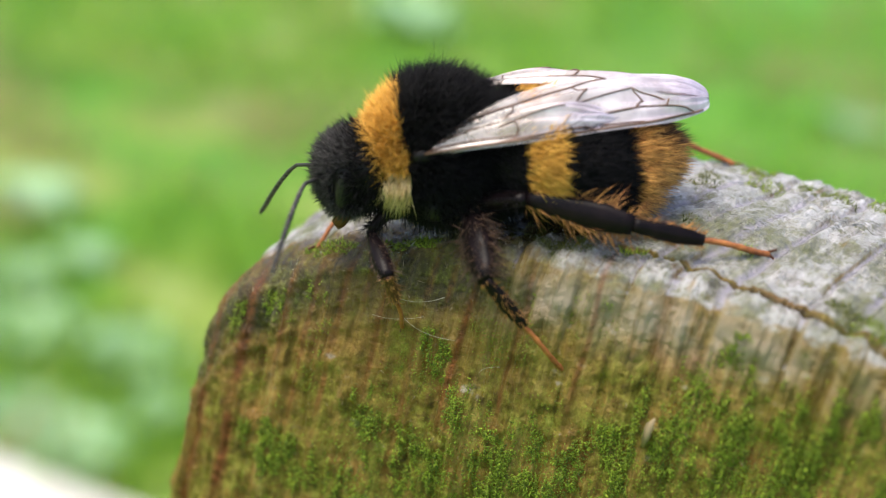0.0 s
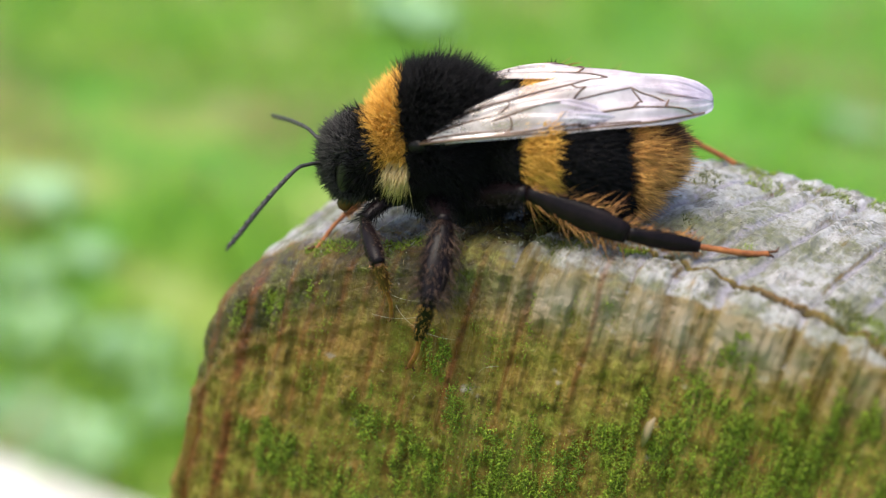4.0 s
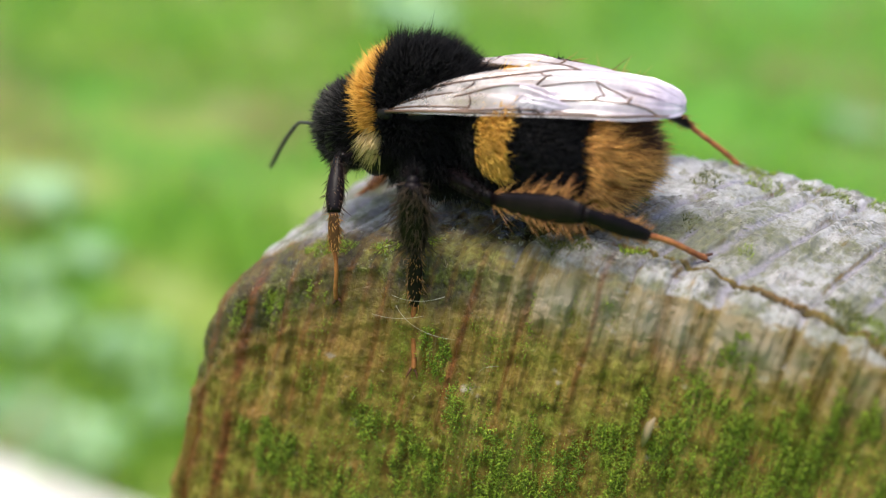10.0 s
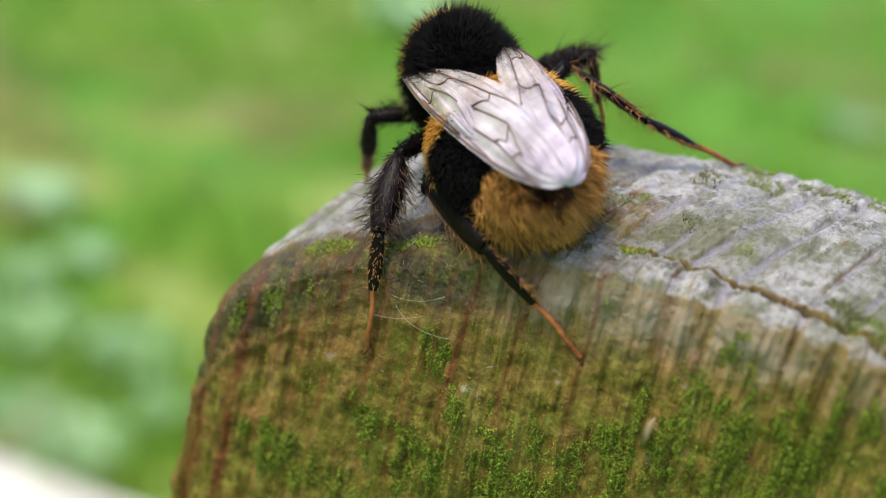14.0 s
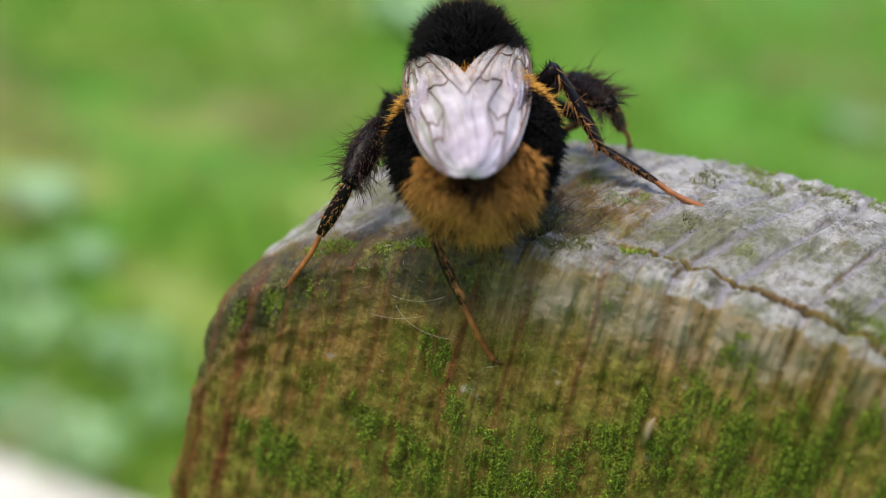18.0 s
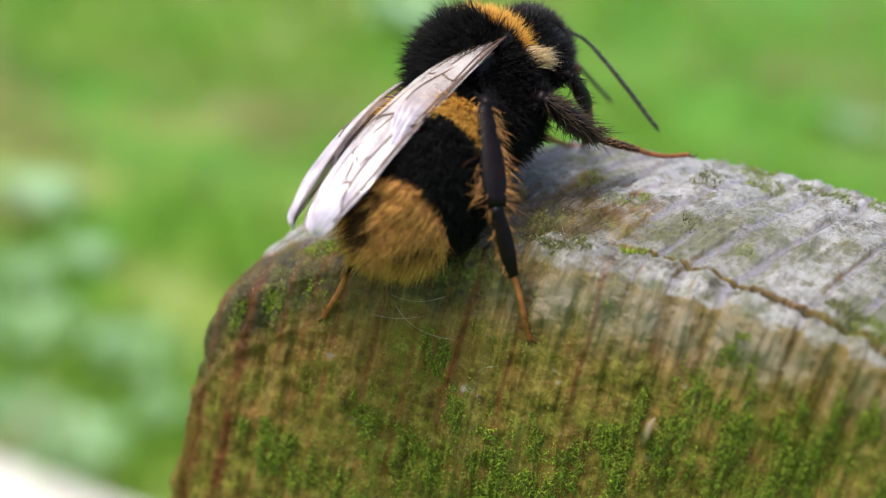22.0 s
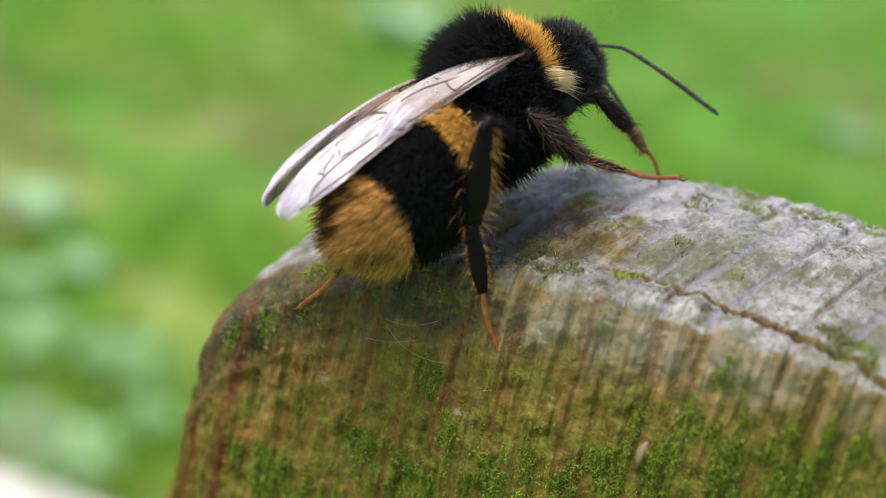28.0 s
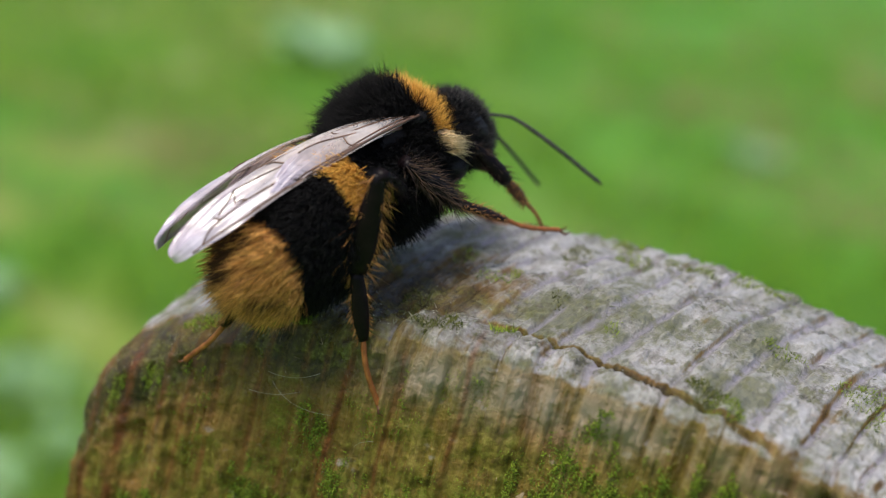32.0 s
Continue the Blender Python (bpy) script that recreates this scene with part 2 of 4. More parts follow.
def fbm(p, octaves=4, gain=0.5):
    p = np.asarray(p, float)
    total, amp, norm = 0, 1.0, 0
    for k in range(octaves):
        total = total + amp * vnoise(p * 2 ** k + 17.3 * k)
        norm += amp
        amp *= gain
    return total / norm


def mesh_from(name, verts, faces, mats, index=None, smooth=True):
    me = bpy.data.meshes.new(name)
    me.from_pydata([tuple(v) for v in verts] if not isinstance(verts, np.ndarray) else verts.tolist(), [], faces if isinstance(faces, list) else faces.tolist())
    for m in mats:
        me.materials.append(m)
    if index is not None:
        me.polygons.foreach_set("material_index", np.asarray(index, dtype=np.int32))
    if smooth:
        me.polygons.foreach_set("use_smooth", np.ones(len(me.polygons), dtype=bool))
    me.update()
    return me


def part_mesh(name, me, parent, label=""):
    ob = new(name, me)
    ob.parent = parent
    return tagged(ob, label) if label else ob


def grid_faces(nu, nv, closed=False):
    f = []
    for i in range(nu - 1):
        for j in range(nv if closed else nv - 1):
            k = (j + 1) % nv
            f.append((i * nv + j, i * nv + k, (i + 1) * nv + k, (i + 1) * nv + j))
    return f


def tube(points, radii, sides=8, flat=1.0, axis=(0, 0, 1)):
    """Verts and faces of a closed tapered tube along points; flat scales it across the given axis."""
    pts = np.asarray(points, float)
    tang = np.gradient(pts, axis=0)
    tang /= np.linalg.norm(tang, axis=1)[:, None]
    ref = np.asarray(axis, float)
    verts = []
    for p, t, r in zip(pts, tang, radii):
        s = np.cross(ref, t)
        s /= max(np.linalg.norm(s), 1e-9)
        u = np.cross(t, s)
        for k in range(sides):
            a = 2 * math.pi * k / sides
            verts.append(p + r * (math.cos(a) * s * flat + math.sin(a) * u))
    n = len(pts)
    faces = grid_faces(n, sides, True)
    faces = [(a, d, c, b) for a, b, c, d in faces]
    faces.append(tuple(range(sides)))
    faces.append(tuple(range((n - 1) * sides, n * sides))[::-1])
    return [tuple(v) for v in verts], faces


def join(pieces):
    verts, faces, index = [], [], []
    for v, f, m in pieces:
        o = len(verts)
        verts += [tuple(p) for p in v]
        faces += [tuple(i + o for i in q) for q in f]
        index += [m] * len(f)
    return verts, faces, index


def strands(roots, dirs, lengths, width, bend):
    """Tapered three-sided hairs: roots, unit ways, lengths, root width, and the bend of their tips."""
    roots, dirs = np.asarray(roots, float), np.asarray(dirs, float)
    n = len(roots)
    lengths = np.broadcast_to(lengths, (n,))[:, None]
    width = np.broadcast_to(width, (n,))[:, None]
    ref = np.where(np.abs(dirs[:, 2:3]) < 0.8, np.array([[0, 0, 1.0]]), np.array([[1.0, 0, 0]]))
    s = np.cross(dirs, ref)
    s /= np.linalg.norm(s, axis=1)[:, None]
    u = np.cross(dirs, s)
    mid = roots + dirs * lengths * 0.55 + bend * lengths * 0.12
    tip = roots + dirs * lengths + bend * lengths * 0.45
    v = np.empty((n, 7, 3))
    for k in range(3):
        a = 2 * math.pi * k / 3
        o = math.cos(a) * s + math.sin(a) * u
        v[:, k] = roots + o * width * 0.5
        v[:, 3 + k] = mid + o * width * 0.36
    v[:, 6] = tip
    base = (np.arange(n) * 7)[:, None]
    quads = [base + np.array([[k, (k + 1) % 3, 3 + (k + 1) % 3, 3 + k]]) for k in range(3)]
    tris = [base + np.array([[3 + k, 3 + (k + 1) % 3, 6]]) for k in range(3)]
    faces = [q for part in quads for q in part.tolist()] + [q for part in tris for q in part.tolist()]
    return v.reshape(-1, 3), faces


def bez(pts, s):
    p = [np.asarray(q, float) for q in pts]
    s = np.asarray(s)[:, None]
    if len(p) == 3:
        return p[0] * (1 - s) ** 2 + 2 * p[1] * s * (1 - s) + p[2] * s * s
    return p[0] * (1 - s) ** 3 + 3 * p[1] * s * (1 - s) ** 2 + 3 * p[2] * s * s * (1 - s) + p[3] * s ** 3


def scaled(verts):
    return [(x * MM, y * MM, z * MM) for x, y, z in verts]


def fuzz(dirs, amount):
    d = dirs + rng.normal(0, amount, dirs.shape)
    return d / np.linalg.norm(d, axis=1)[:, None]


# ---- lawn ----
def build_lawn():
    n = 90
    g = np.sign(np.linspace(-1, 1, n)) * np.abs(np.linspace(-1, 1, n)) ** 3 * 900
    x, y = np.meshgrid(g, g + 3.0, indexing="ij")
    z = (fbm(np.stack([x.ravel(), y.ravel(), 0 * x.ravel()], 1) * 0.8, 3) - 0.5) * 0.08 - 0.03
    me = mesh_from("ground", np.stack([x.ravel(), y.ravel(), z], 1), grid_faces(n, n), [LAWN])
    tagged(new("ground", me), "green lawn of mixed short grass", "lawn", kind="structure")


def build_grass():
    n = 26000
    y = 1.15 + rng.random(n) ** 1.4 * 7.5
    x = (rng.random(n) - 0.5) * (1.1 + y * 0.85)
    clump = fbm(np.stack([x, y, 0 * x], 1) * 3.0, 3)
    keep = clump > 0.36
    x, y, clump = x[keep], y[keep], clump[keep]
    roots = np.stack([x, y, np.full(len(x), -0.03)], 1)
    d = fuzz(np.tile([0, 0, 1.0], (len(x), 1)), 0.38)
    d[:, 2] = np.abs(d[:, 2])
    length = 0.04 + 0.10 * rng.random(len(x)) * (0.4 + clump)
    width = 0.004 + 0.004 * rng.random(len(x))
    dry = fbm(np.stack([x, y, 0 * x + 9], 1) * 2.2, 3) > 0.57
    for name, pick, mat, label in (("grass", ~dry, BLADE, "fresh green blades of lawn grass"), ("dry_grass", dry, STRAW, "yellowish dry blades of lawn grass")):
        v, f = strands(roots[pick], d[pick], length[pick], width[pick], rng.normal(0, 0.5, (pick.sum(), 3)))
        tagged(new(name, mesh_from(name, v, f, [mat])), label, "grass", kind="stuff")


def leaf_mesh(name, length, width, mat):
    n, m = 9, 5
    verts = []
    for i in range(n):
        s = i / (n - 1)
        w = width * math.sin(math.pi * min(1, s * 0.94 + 0.05)) ** 0.8
        for j in range(m):
            c = (j / (m - 1) - 0.5)
            verts.append((s * length, c * w, 0.16 * length * math.sin(s * 2.4) + abs(c) * w * 0.35))
    return mesh_from(name, verts, grid_faces(n, m), [mat])


def build_weeds():
    """Broad-leaved rosettes in the lawn, where pale patches stand out."""
    me = leaf_mesh("leaf", 0.12, 0.09, LEAF)
    spots = [(-0.77, 2.36, 0.75), (-0.43, 1.84, 0.75), (-0.60, 1.84, 0.8), (-0.43, 1.55, 0.75), (-0.25, 4.36, 1.5), (-0.53, 1.62, 0.6), (-0.68, 2.02, 0.6), (-0.61, 2.16, 0.5), (-0.36, 1.70, 0.5), (1.15, 4.2, 1.0)]
    first = None
    for x, y, s in spots:
        m = Matrix.Translation((x, y, -0.035)) @ Matrix.Rotation(rng.random() * 6, 4, "Z")
        if first is None:
            first = tagged(new("broadleaf_weed"), "pale green broad-leaved weed rosette in the lawn", "weed", group="weeds in the lawn")
            first.matrix_basis = m
            for k in range(8):
                lf = part_mesh("leaf", me, first)
                lf.matrix_basis = Matrix.Rotation(k * 0.785 + 0.2 * (k % 2), 4, "Z") @ Matrix.Rotation(-0.05 - 0.12 * (k % 3), 4, "Y") @ Matrix.Scale(s, 4)
        else:
            ob = copy_thing(first, m)
            for lf in ob.children:
                lf.scale = (s, s, s)


def build_path():
    """Pale paving slabs at the lawn's near corner."""
    base = tagged(new("paving_slab"), "pale cream stone paving slab set in the lawn", "paving", group="paving slabs")
    bm = bmesh.new()
    bmesh.ops.create_cube(bm, size=1.0, matrix=Matrix.Diagonal((0.45, 0.45, 0.06, 1)))
    bmesh.ops.bevel(bm, geom=bm.edges[:], offset=0.008, segments=2, affect="EDGES")
    me = bpy.data.meshes.new("slab")
    bm.to_mesh(me)
    bm.free()
    me.materials.append(SLAB)
    part_mesh("slab", me, base)
    base.matrix_basis = pose(-0.42, 1.18, 0.0, 0, 0, -14)
    for k in (-2, -1, 1, 2):
        copy_thing(base, pose(-0.42 + 0.445 * k, 1.18 - 0.111 * k, 0.0, 0, 0, -14))


build_lawn()
build_grass()
build_weeds()
build_path()

# ---- the picket, in its own axes: p along its face, q through its thickness, mm ----
PSI = 0.318
P_LEFT, ROUND_W, ROUND_H, CREST = -10.228, 27.664, 11.096, 3.794
FACE, THICK, EDGE_W, EDGE_H, BACK_W, BACK_H, CORNER = -3.0, 15.456, 2.481, 1.512, 2.0, 1.808, 1.837
FALL_AT, FALL_W, FALL_H, FLARE, CROWN, SLOPE = 17.249, 15.0, 3.2, 0.105, 0.527, 1.573


def dip(s):
    s = np.clip(s, 0, 1)
    return 1 - np.sqrt(np.maximum(0, 1 - (1 - s) ** 2))


def crest(p):
    return CREST - ROUND_H * dip((p - P_LEFT) / ROUND_W) - FALL_H * np.clip((p - FALL_AT) / FALL_W, 0, None) ** 2


def picket_shape(p, b):
    """Points for columns p and profile stations b: 0..1 front wall, 1..2 edge, 2..3 top, 3..4 back edge, 4..5 back wall."""
    p, b = np.broadcast_arrays(p, b)
    cut = CORNER * dip((p - P_LEFT) / CORNER / 1.5)
    qf, qb, zc = FACE + cut, FACE + THICK - cut, crest(p)
    q, z = np.empty(p.shape), np.empty(p.shape)
    k = b <= 1
    q[k], z[k] = qf[k], zc[k] - EDGE_H - 24 * (1 - b[k])
    k = (b > 1) & (b <= 2)
    a = (b[k] - 1) * math.pi / 2
    q[k], z[k] = qf[k] + EDGE_W * (1 - np.cos(a)), zc[k] - EDGE_H * (1 - np.sin(a))
    k = (b > 2) & (b <= 3)
    s = b[k] - 2
    q[k], z[k] = (qf[k] + EDGE_W) * (1 - s) + (qb[k] - BACK_W) * s, zc[k] + SLOPE * s + CROWN * np.sin(math.pi * s)
    k = (b > 3) & (b <= 4)
    a = (b[k] - 3) * math.pi / 2
    q[k], z[k] = qb[k] - BACK_W * (1 - np.sin(a)), zc[k] + SLOPE - BACK_H * (1 - np.cos(a))
    k = b > 4
    q[k], z[k] = qb[k], zc[k] + SLOPE - BACK_H - 24 * (b[k] - 4)
    flare = FLARE * np.clip(-3 - z, 0, 30) * np.clip(1 - (p - P_LEFT) / 12, 0, 1)
    return np.stack([p - flare, q, z], -1)


def ring_phase(x):
    """Distance across the growth rings, and the phase in them."""
    ring = x[:, 0] - 0.30 * np.clip(x[:, 1] + 2, 0, None) + 2.2 * (fbm(np.stack([x[:, 0] * 0.12, x[:, 1] * 0.08, x[:, 2] * 0.05], 1), 2) - 0.5)
    return ring, ring / 2.0 + 1.5 * fbm(np.stack([ring * 0.3, 0 * ring, 0 * ring + 3], 1), 2)


def ring_lines(x):
    """0..1: how deep in the dark late wood of a growth ring a point lies."""
    ring, phase = ring_phase(x)
    wave = np.abs(phase % 1.0 - 0.5) * 2
    broken = np.clip((fbm(x * 0.33 + 8, 3) - 0.30) / 0.18, 0, 1)
    return ring, np.clip((wave - 0.72) / 0.22, 0, 1) * (0.35 + 0.65 * broken)


def edge_crack(x):
    """0..1: the dark seam that runs along the front edge of the top."""
    away = x[:, 1] + 1.05 + 0.16 * (x[:, 0] - 12) + 1.0 * (fbm(x * 0.6 + 60, 3) - 0.5)
    return np.exp(-(away / 0.17) ** 2) * np.clip((x[:, 0] - 6.5) / 3, 0, 1) * np.clip(0.35 + 2.0 * (fbm(x * 0.35 + 44, 2) - 0.3), 0, 1) * (x[:, 2] > crest(x[:, 0]) - 2.2)


def red_rings(x):
    """0..1: reddish late wood that shows as slanting streaks on the face."""
    out = np.zeros(len(x))
    wobble = 0.32 * (fbm(np.stack([x[:, 0] * 0.15, 0 * x[:, 0], x[:, 2] * 0.3], 1), 2) - 0.5)
    gaps = np.clip(2.6 * fbm(x * np.array([1.0, 1.0, 0.5]) + 40, 3) - 0.3, 0, 1)
    for p, lean, width, z0, z1, k in ((-9.75, 0.05, 0.30, -20, -4, 1.0), (-7.9, 0.04, 0.30, -22, -2.2, 1.0), (-6.1, 0.03, 0.17, -9, -1.5, 0.9), (-4.9, 0.03, 0.12, -12, -1, 0.7), (-3.4, 0.03, 0.17, -14, 0, 0.7), (-2.3, 0.03, 0.13, -7, 0.4, 0.6), (-1.3, 0.03, 0.15, -9, 1, 0.7), (0.6, 0.03, 0.14, -14, 1.5, 0.6), (1.6, 0.03, 0.12, -6, 1.5, 0.6), (2.7, 0.05, 0.17, -8, 2.4, 0.9), (5.2, 0.02, 0.14, -9, 2.5, 0.6), (8.4, 0.0, 0.14, -6, 3.5, 0.7)):
        ends = np.clip((x[:, 2] - z0) / 3, 0, 1) * np.clip((z1 - x[:, 2]) / 1.2, 0, 1)
        out = np.maximum(out, k * np.exp(-np.abs((x[:, 0] - p - lean * (x[:, 2] + 2) - wobble) / width) ** 3) * ends * gaps)
    return out * np.clip((-0.8 - x[:, 1]) / 0.6, 0, 1)


def relief(x):
    """Outward shift in mm at points x (n, 3): growth rings, fibres, pits."""
    ring, late = ring_lines(x)
    fibre = fbm(np.stack([ring * 2.2, x[:, 1] * 0.25, x[:, 2] * 0.14], 1), 3) - 0.5
    thread = fbm(np.stack([ring * 6.5, x[:, 1] * 0.6, x[:, 2] * 0.35], 1), 2) - 0.5
    lump = fbm(x * 0.28 + 5, 3) - 0.5
    pits = fbm(x * 1.3 + 2, 3) - 0.5
    flat = np.clip((x[:, 1] + 1.5) / 2, 0, 1)
    knob = fbm(x * 0.62 + 21, 3) - 0.5
    below = x[:, 2] - crest(x[:, 0])
    turn = ring_phase(x)[1] % 1.0
    step = np.where(turn < 0.82, turn / 0.82, (1 - turn) / 0.18) - 0.5
    brow = np.exp(-((below + 1.6) / 1.7) ** 2) * (1 - flat) * np.clip((x[:, 0] - 1.0) / 4, 0, 1)
    lip = np.exp(-((below + 4.2 + 1.2 * knob) / 0.5) ** 2) * (1 - flat) * np.clip((4 - x[:, 0]) / 4, 0, 1)
    rough = (1 - 0.2 * flat)
    return (-(0.18 + 0.14 * brow) * late * (0.3 + 1.4 * np.clip(fbm(x * 0.16 + 77, 2) - 0.15, 0, 1)) + 0.15 * step * flat + 0.13 * brow * np.cos((turn - 0.45) * 2 * math.pi) + 0.16 * lip - 0.42 * edge_crack(x)
            + rough * (0.50 * fibre + 0.30 * thread) + 0.8 * lump + (0.38 - 0.06 * flat) * pits + 0.16 * knob * flat)


def build_picket():
    a = np.linspace(0, 1, 110)
    left = P_LEFT + 12.0 * (1 - np.cos(a * math.pi / 2)) 
    mid = np.arange(left[-1] + 0.09, 33, 0.09)
    right = np.concatenate([np.arange(33.5, 56, 0.6), [56.2]])
    p = np.concatenate([left, mid, right])
    b = np.concatenate([np.linspace(0, 0.35, 12, endpoint=False), np.linspace(0.35, 1, 190, endpoint=False), np.linspace(1, 2, 44, endpoint=False), np.linspace(2, 3, 130, endpoint=False), np.linspace(3, 4, 36, endpoint=False), np.linspace(4, 5, 24)])
    grid = picket_shape(p[:, None], b[None, :])
    dp = np.gradient(grid, axis=0)
    db = np.gradient(grid, axis=1)
    nrm = np.cross(dp, db)
    ln = np.linalg.norm(nrm, axis=2, keepdims=True)
    nrm = nrm / np.maximum(ln, 1e-9)
    nrm[0] = (-1, 0, 0)
    flat, nf = grid.reshape(-1, 3), nrm.reshape(-1, 3)
    late = ring_lines(flat)[1]
    red, rest = red_rings(flat), flat.copy()
    below = rest[:, 2] - crest(rest[:, 0])
    mottle = fbm(rest * 0.55 + 70, 4)
    damp_and_shade = np.clip((5.5 - rest[:, 0]) / 4, 0, 1) * np.exp(-((below + 1.6) / 2.2) ** 2) * np.clip((0.6 - rest[:, 1]) / 1.4, 0, 1)
    # wet top round the bee, darkened also for the shade under its body
    damp_and_shade = np.maximum(damp_and_shade, np.clip(1.05 * np.exp(-((rest[:, 0] - 4.0) / 5.0) ** 2 - ((rest[:, 1] - 1.2) / 4.0) ** 2) + 0.9 * (fbm(rest * 0.8 + 33, 3) - 0.55), 0, 1) * (below > -2.2))
    # the seam's shade is put into the same dark colour
    damp_and_shade = np.maximum(damp_and_shade, 1.1 * edge_crack(flat))
    damp_and_shade = np.clip(damp_and_shade * (0.8 + 2.2 * (mottle - 0.35)), 0, 1)
    film = np.clip((-2.6 - below) / 4.5 + 2.2 * (fbm(rest * 0.4 + 90, 4) - 0.5), 0, 1) * np.clip((-1.5 - rest[:, 1]) / 0.8, 0, 1) * (1 - 0.8 * red)
    flat = flat + nf * relief(flat)[:, None]
    nu, nv = len(p), len(b)
    # the plain shaft runs on to the ground
    faces = grid_faces(nu, nv)
    verts = (flat * MM).tolist()
    for end in (0, nu - 1):
        for j in range(nv // 2):
            i0, i1, k0, k1 = end * nv + j, end * nv + j + 1, end * nv + nv - 1 - j, end * nv + nv - 2 - j
            if i1 != k1:
                faces.append((i0, i1, k1, k0) if end else (i0, k0, k1, i1))
    loop = [i * nv for i in range(nu)] + [i * nv + nv - 1 for i in range(nu - 1, -1, -1)]
    base = len(verts)
    for i in loop:
        x, y, z = verts[i]
        verts.append((x, y, -TOP - 0.05))
    m = len(loop)
    for k in range(m):
        faces.append((loop[k], base + k, base + (k + 1) % m, loop[(k + 1) % m]))
    me = mesh_from("fence_picket", verts, faces, [WOOD])
    tone = me.attributes.new("late_wood", "FLOAT", "POINT")
    tone.data.foreach_set("value", np.concatenate([late, np.zeros(len(verts) - len(late))]).astype(np.float32))
    rub = np.exp(-((grid.reshape(-1, 3)[:, 2] - crest(grid.reshape(-1, 3)[:, 0]) + 2.1) / 1.4) ** 2) * np.clip((grid.reshape(-1, 3)[:, 0] - 2.0) / 4, 0, 1) * np.clip((25 - grid.reshape(-1, 3)[:, 0]) / 11, 0.45, 1)
    rub = np.clip(rub * (1 - 0.75 * late), 0, 1)
    worn = me.attributes.new("bleached", "FLOAT", "POINT")
    worn.data.foreach_set("value", np.concatenate([rub, np.zeros(len(verts) - len(late))]).astype(np.float32))
    for name, value in (("red_wood", red), ("damp_and_shade", damp_and_shade), ("film", film)):
        me.attributes.new(name, "FLOAT", "POINT").data.foreach_set("value", np.concatenate([value, np.zeros(len(verts) - len(late))]).astype(np.float32))
    ob = new("fence_picket", me)
    tagged(ob, "weathered round-topped wooden fence picket with moss and grey lichen", "fence picket")
    ob.matrix_basis = Matrix.Translation((0, 0, TOP)) @ Matrix.Rotation(-PSI, 4, "Z")
    return ob


def scatter_on_picket(n, b_low, b_high, p_low=-10.0, p_high=32.0):
    p = p_low + (p_high - p_low) * rng.random(n)
    b = b_low + (b_high - b_low) * rng.random(n)
    e = 0.02
    x = picket_shape(p, b)
    u = picket_shape(p + e, b) - picket_shape(p - e, b)
    w = picket_shape(p, b + e * 0.2) - picket_shape(p, b - e * 0.2)
    nn = np.cross(u, w)
    nn /= np.maximum(np.linalg.norm(nn, axis=1), 1e-9)[:, None]
    return x + nn * (relief(x)[:, None] - 0.04), nn


def tufts(x, nn, low, high, thick, wild, mat, name):
    d = fuzz(nn + np.array([0, 0, 0.15]), wild)
    n = len(x)
    v, f = strands(x, d, low + (high - low) * rng.random(n) ** 2, thick * (0.6 + 0.8 * rng.random(n)), rng.normal(0, 0.8, x.shape))
    return mesh_from(name, v * MM, f, [mat])


# patches of moss on the face (p, height, half-width, half-height) and on the top (p, q, half-width, half-depth), mm
FACE_MOSS = [(1.3, -3.2, 0.35, 0.7), (1.7, -3.8, 0.4, 0.7), (2.1, -4.5, 0.45, 0.8), (3.1, -5.5, 0.7, 0.9), (4.0, -6.6, 1.0, 1.1), (5.2, -8.0, 1.6, 1.4), (6.7, -5.8, 0.9, 0.7), (7.7, -6.6, 1.0, 0.9), (-1.2, -7.2, 0.6, 0.7), (-0.6, -8.5, 1.0, 0.9),
             (9.0, -7.6, 1.8, 1.3), (2.7, -10.2, 2.4, 1.6), (-0.3, -11.6, 2.2, 1.5), (11.3, -5.7, 1.6, 1.4), (13.4, -3.7, 1.8, 1.5), (15.9, -3.2, 2.3, 1.8), (17.9, -1.8, 2.2, 1.6), (20.4, -1.9, 2.4, 2.0), (14.5, 0.5, 0.9, 0.9),
             (14.6, 2.6, 0.5, 0.5), (13.4, -0.8, 0.9, 0.9), (18.0, -5.0, 2.5, 2.0), (22.5, -3.0, 2.5, 2.4), (-8.6, -5.0, 0.45, 0.9), (-8.9, -6.4, 0.4, 0.8), (-6.9, -4.0, 0.5, 0.8), (-4.6, -3.0, 0.5, 0.5), (-5.6, -12.1, 1.6, 1.2), (6.5, -9.5, 2.0, 1.5)]
TOP_MOSS = [(11.8, 10.3, 0.9, 0.7), (16.0, 9.2, 1.6, 0.7), (6.9, 3.2, 0.7, 0.5), (19.4, -1.9, 0.9, 0.5), (7.8, 3.7, 0.5, 0.8), (10.1, 7.1, 0.7, 1.1), (10.6, 2.1, 0.45, 0.6), (12.8, 8.6, 0.9, 0.7), (6.2, -1.6, 1.3, 0.5), (18.4, -1.3, 1.0, 0.8), (9.0, -0.9, 0.6, 0.5), (4.4, 0.6, 0.8, 1.4), (15.5, 9.5, 1.4, 0.5), (21.0, 4.0, 1.0, 0.8), (13.4, 1.2, 0.5, 0.6), (25.0, 3.0, 1.3, 1.3), (5.0, 4.8, 0.5, 0.9), (19.0, 9.8, 1.5, 0.6), (-1.0, -1.9, 1.5, 0.4), (-5.0, -1.6, 1.2, 0.5)]


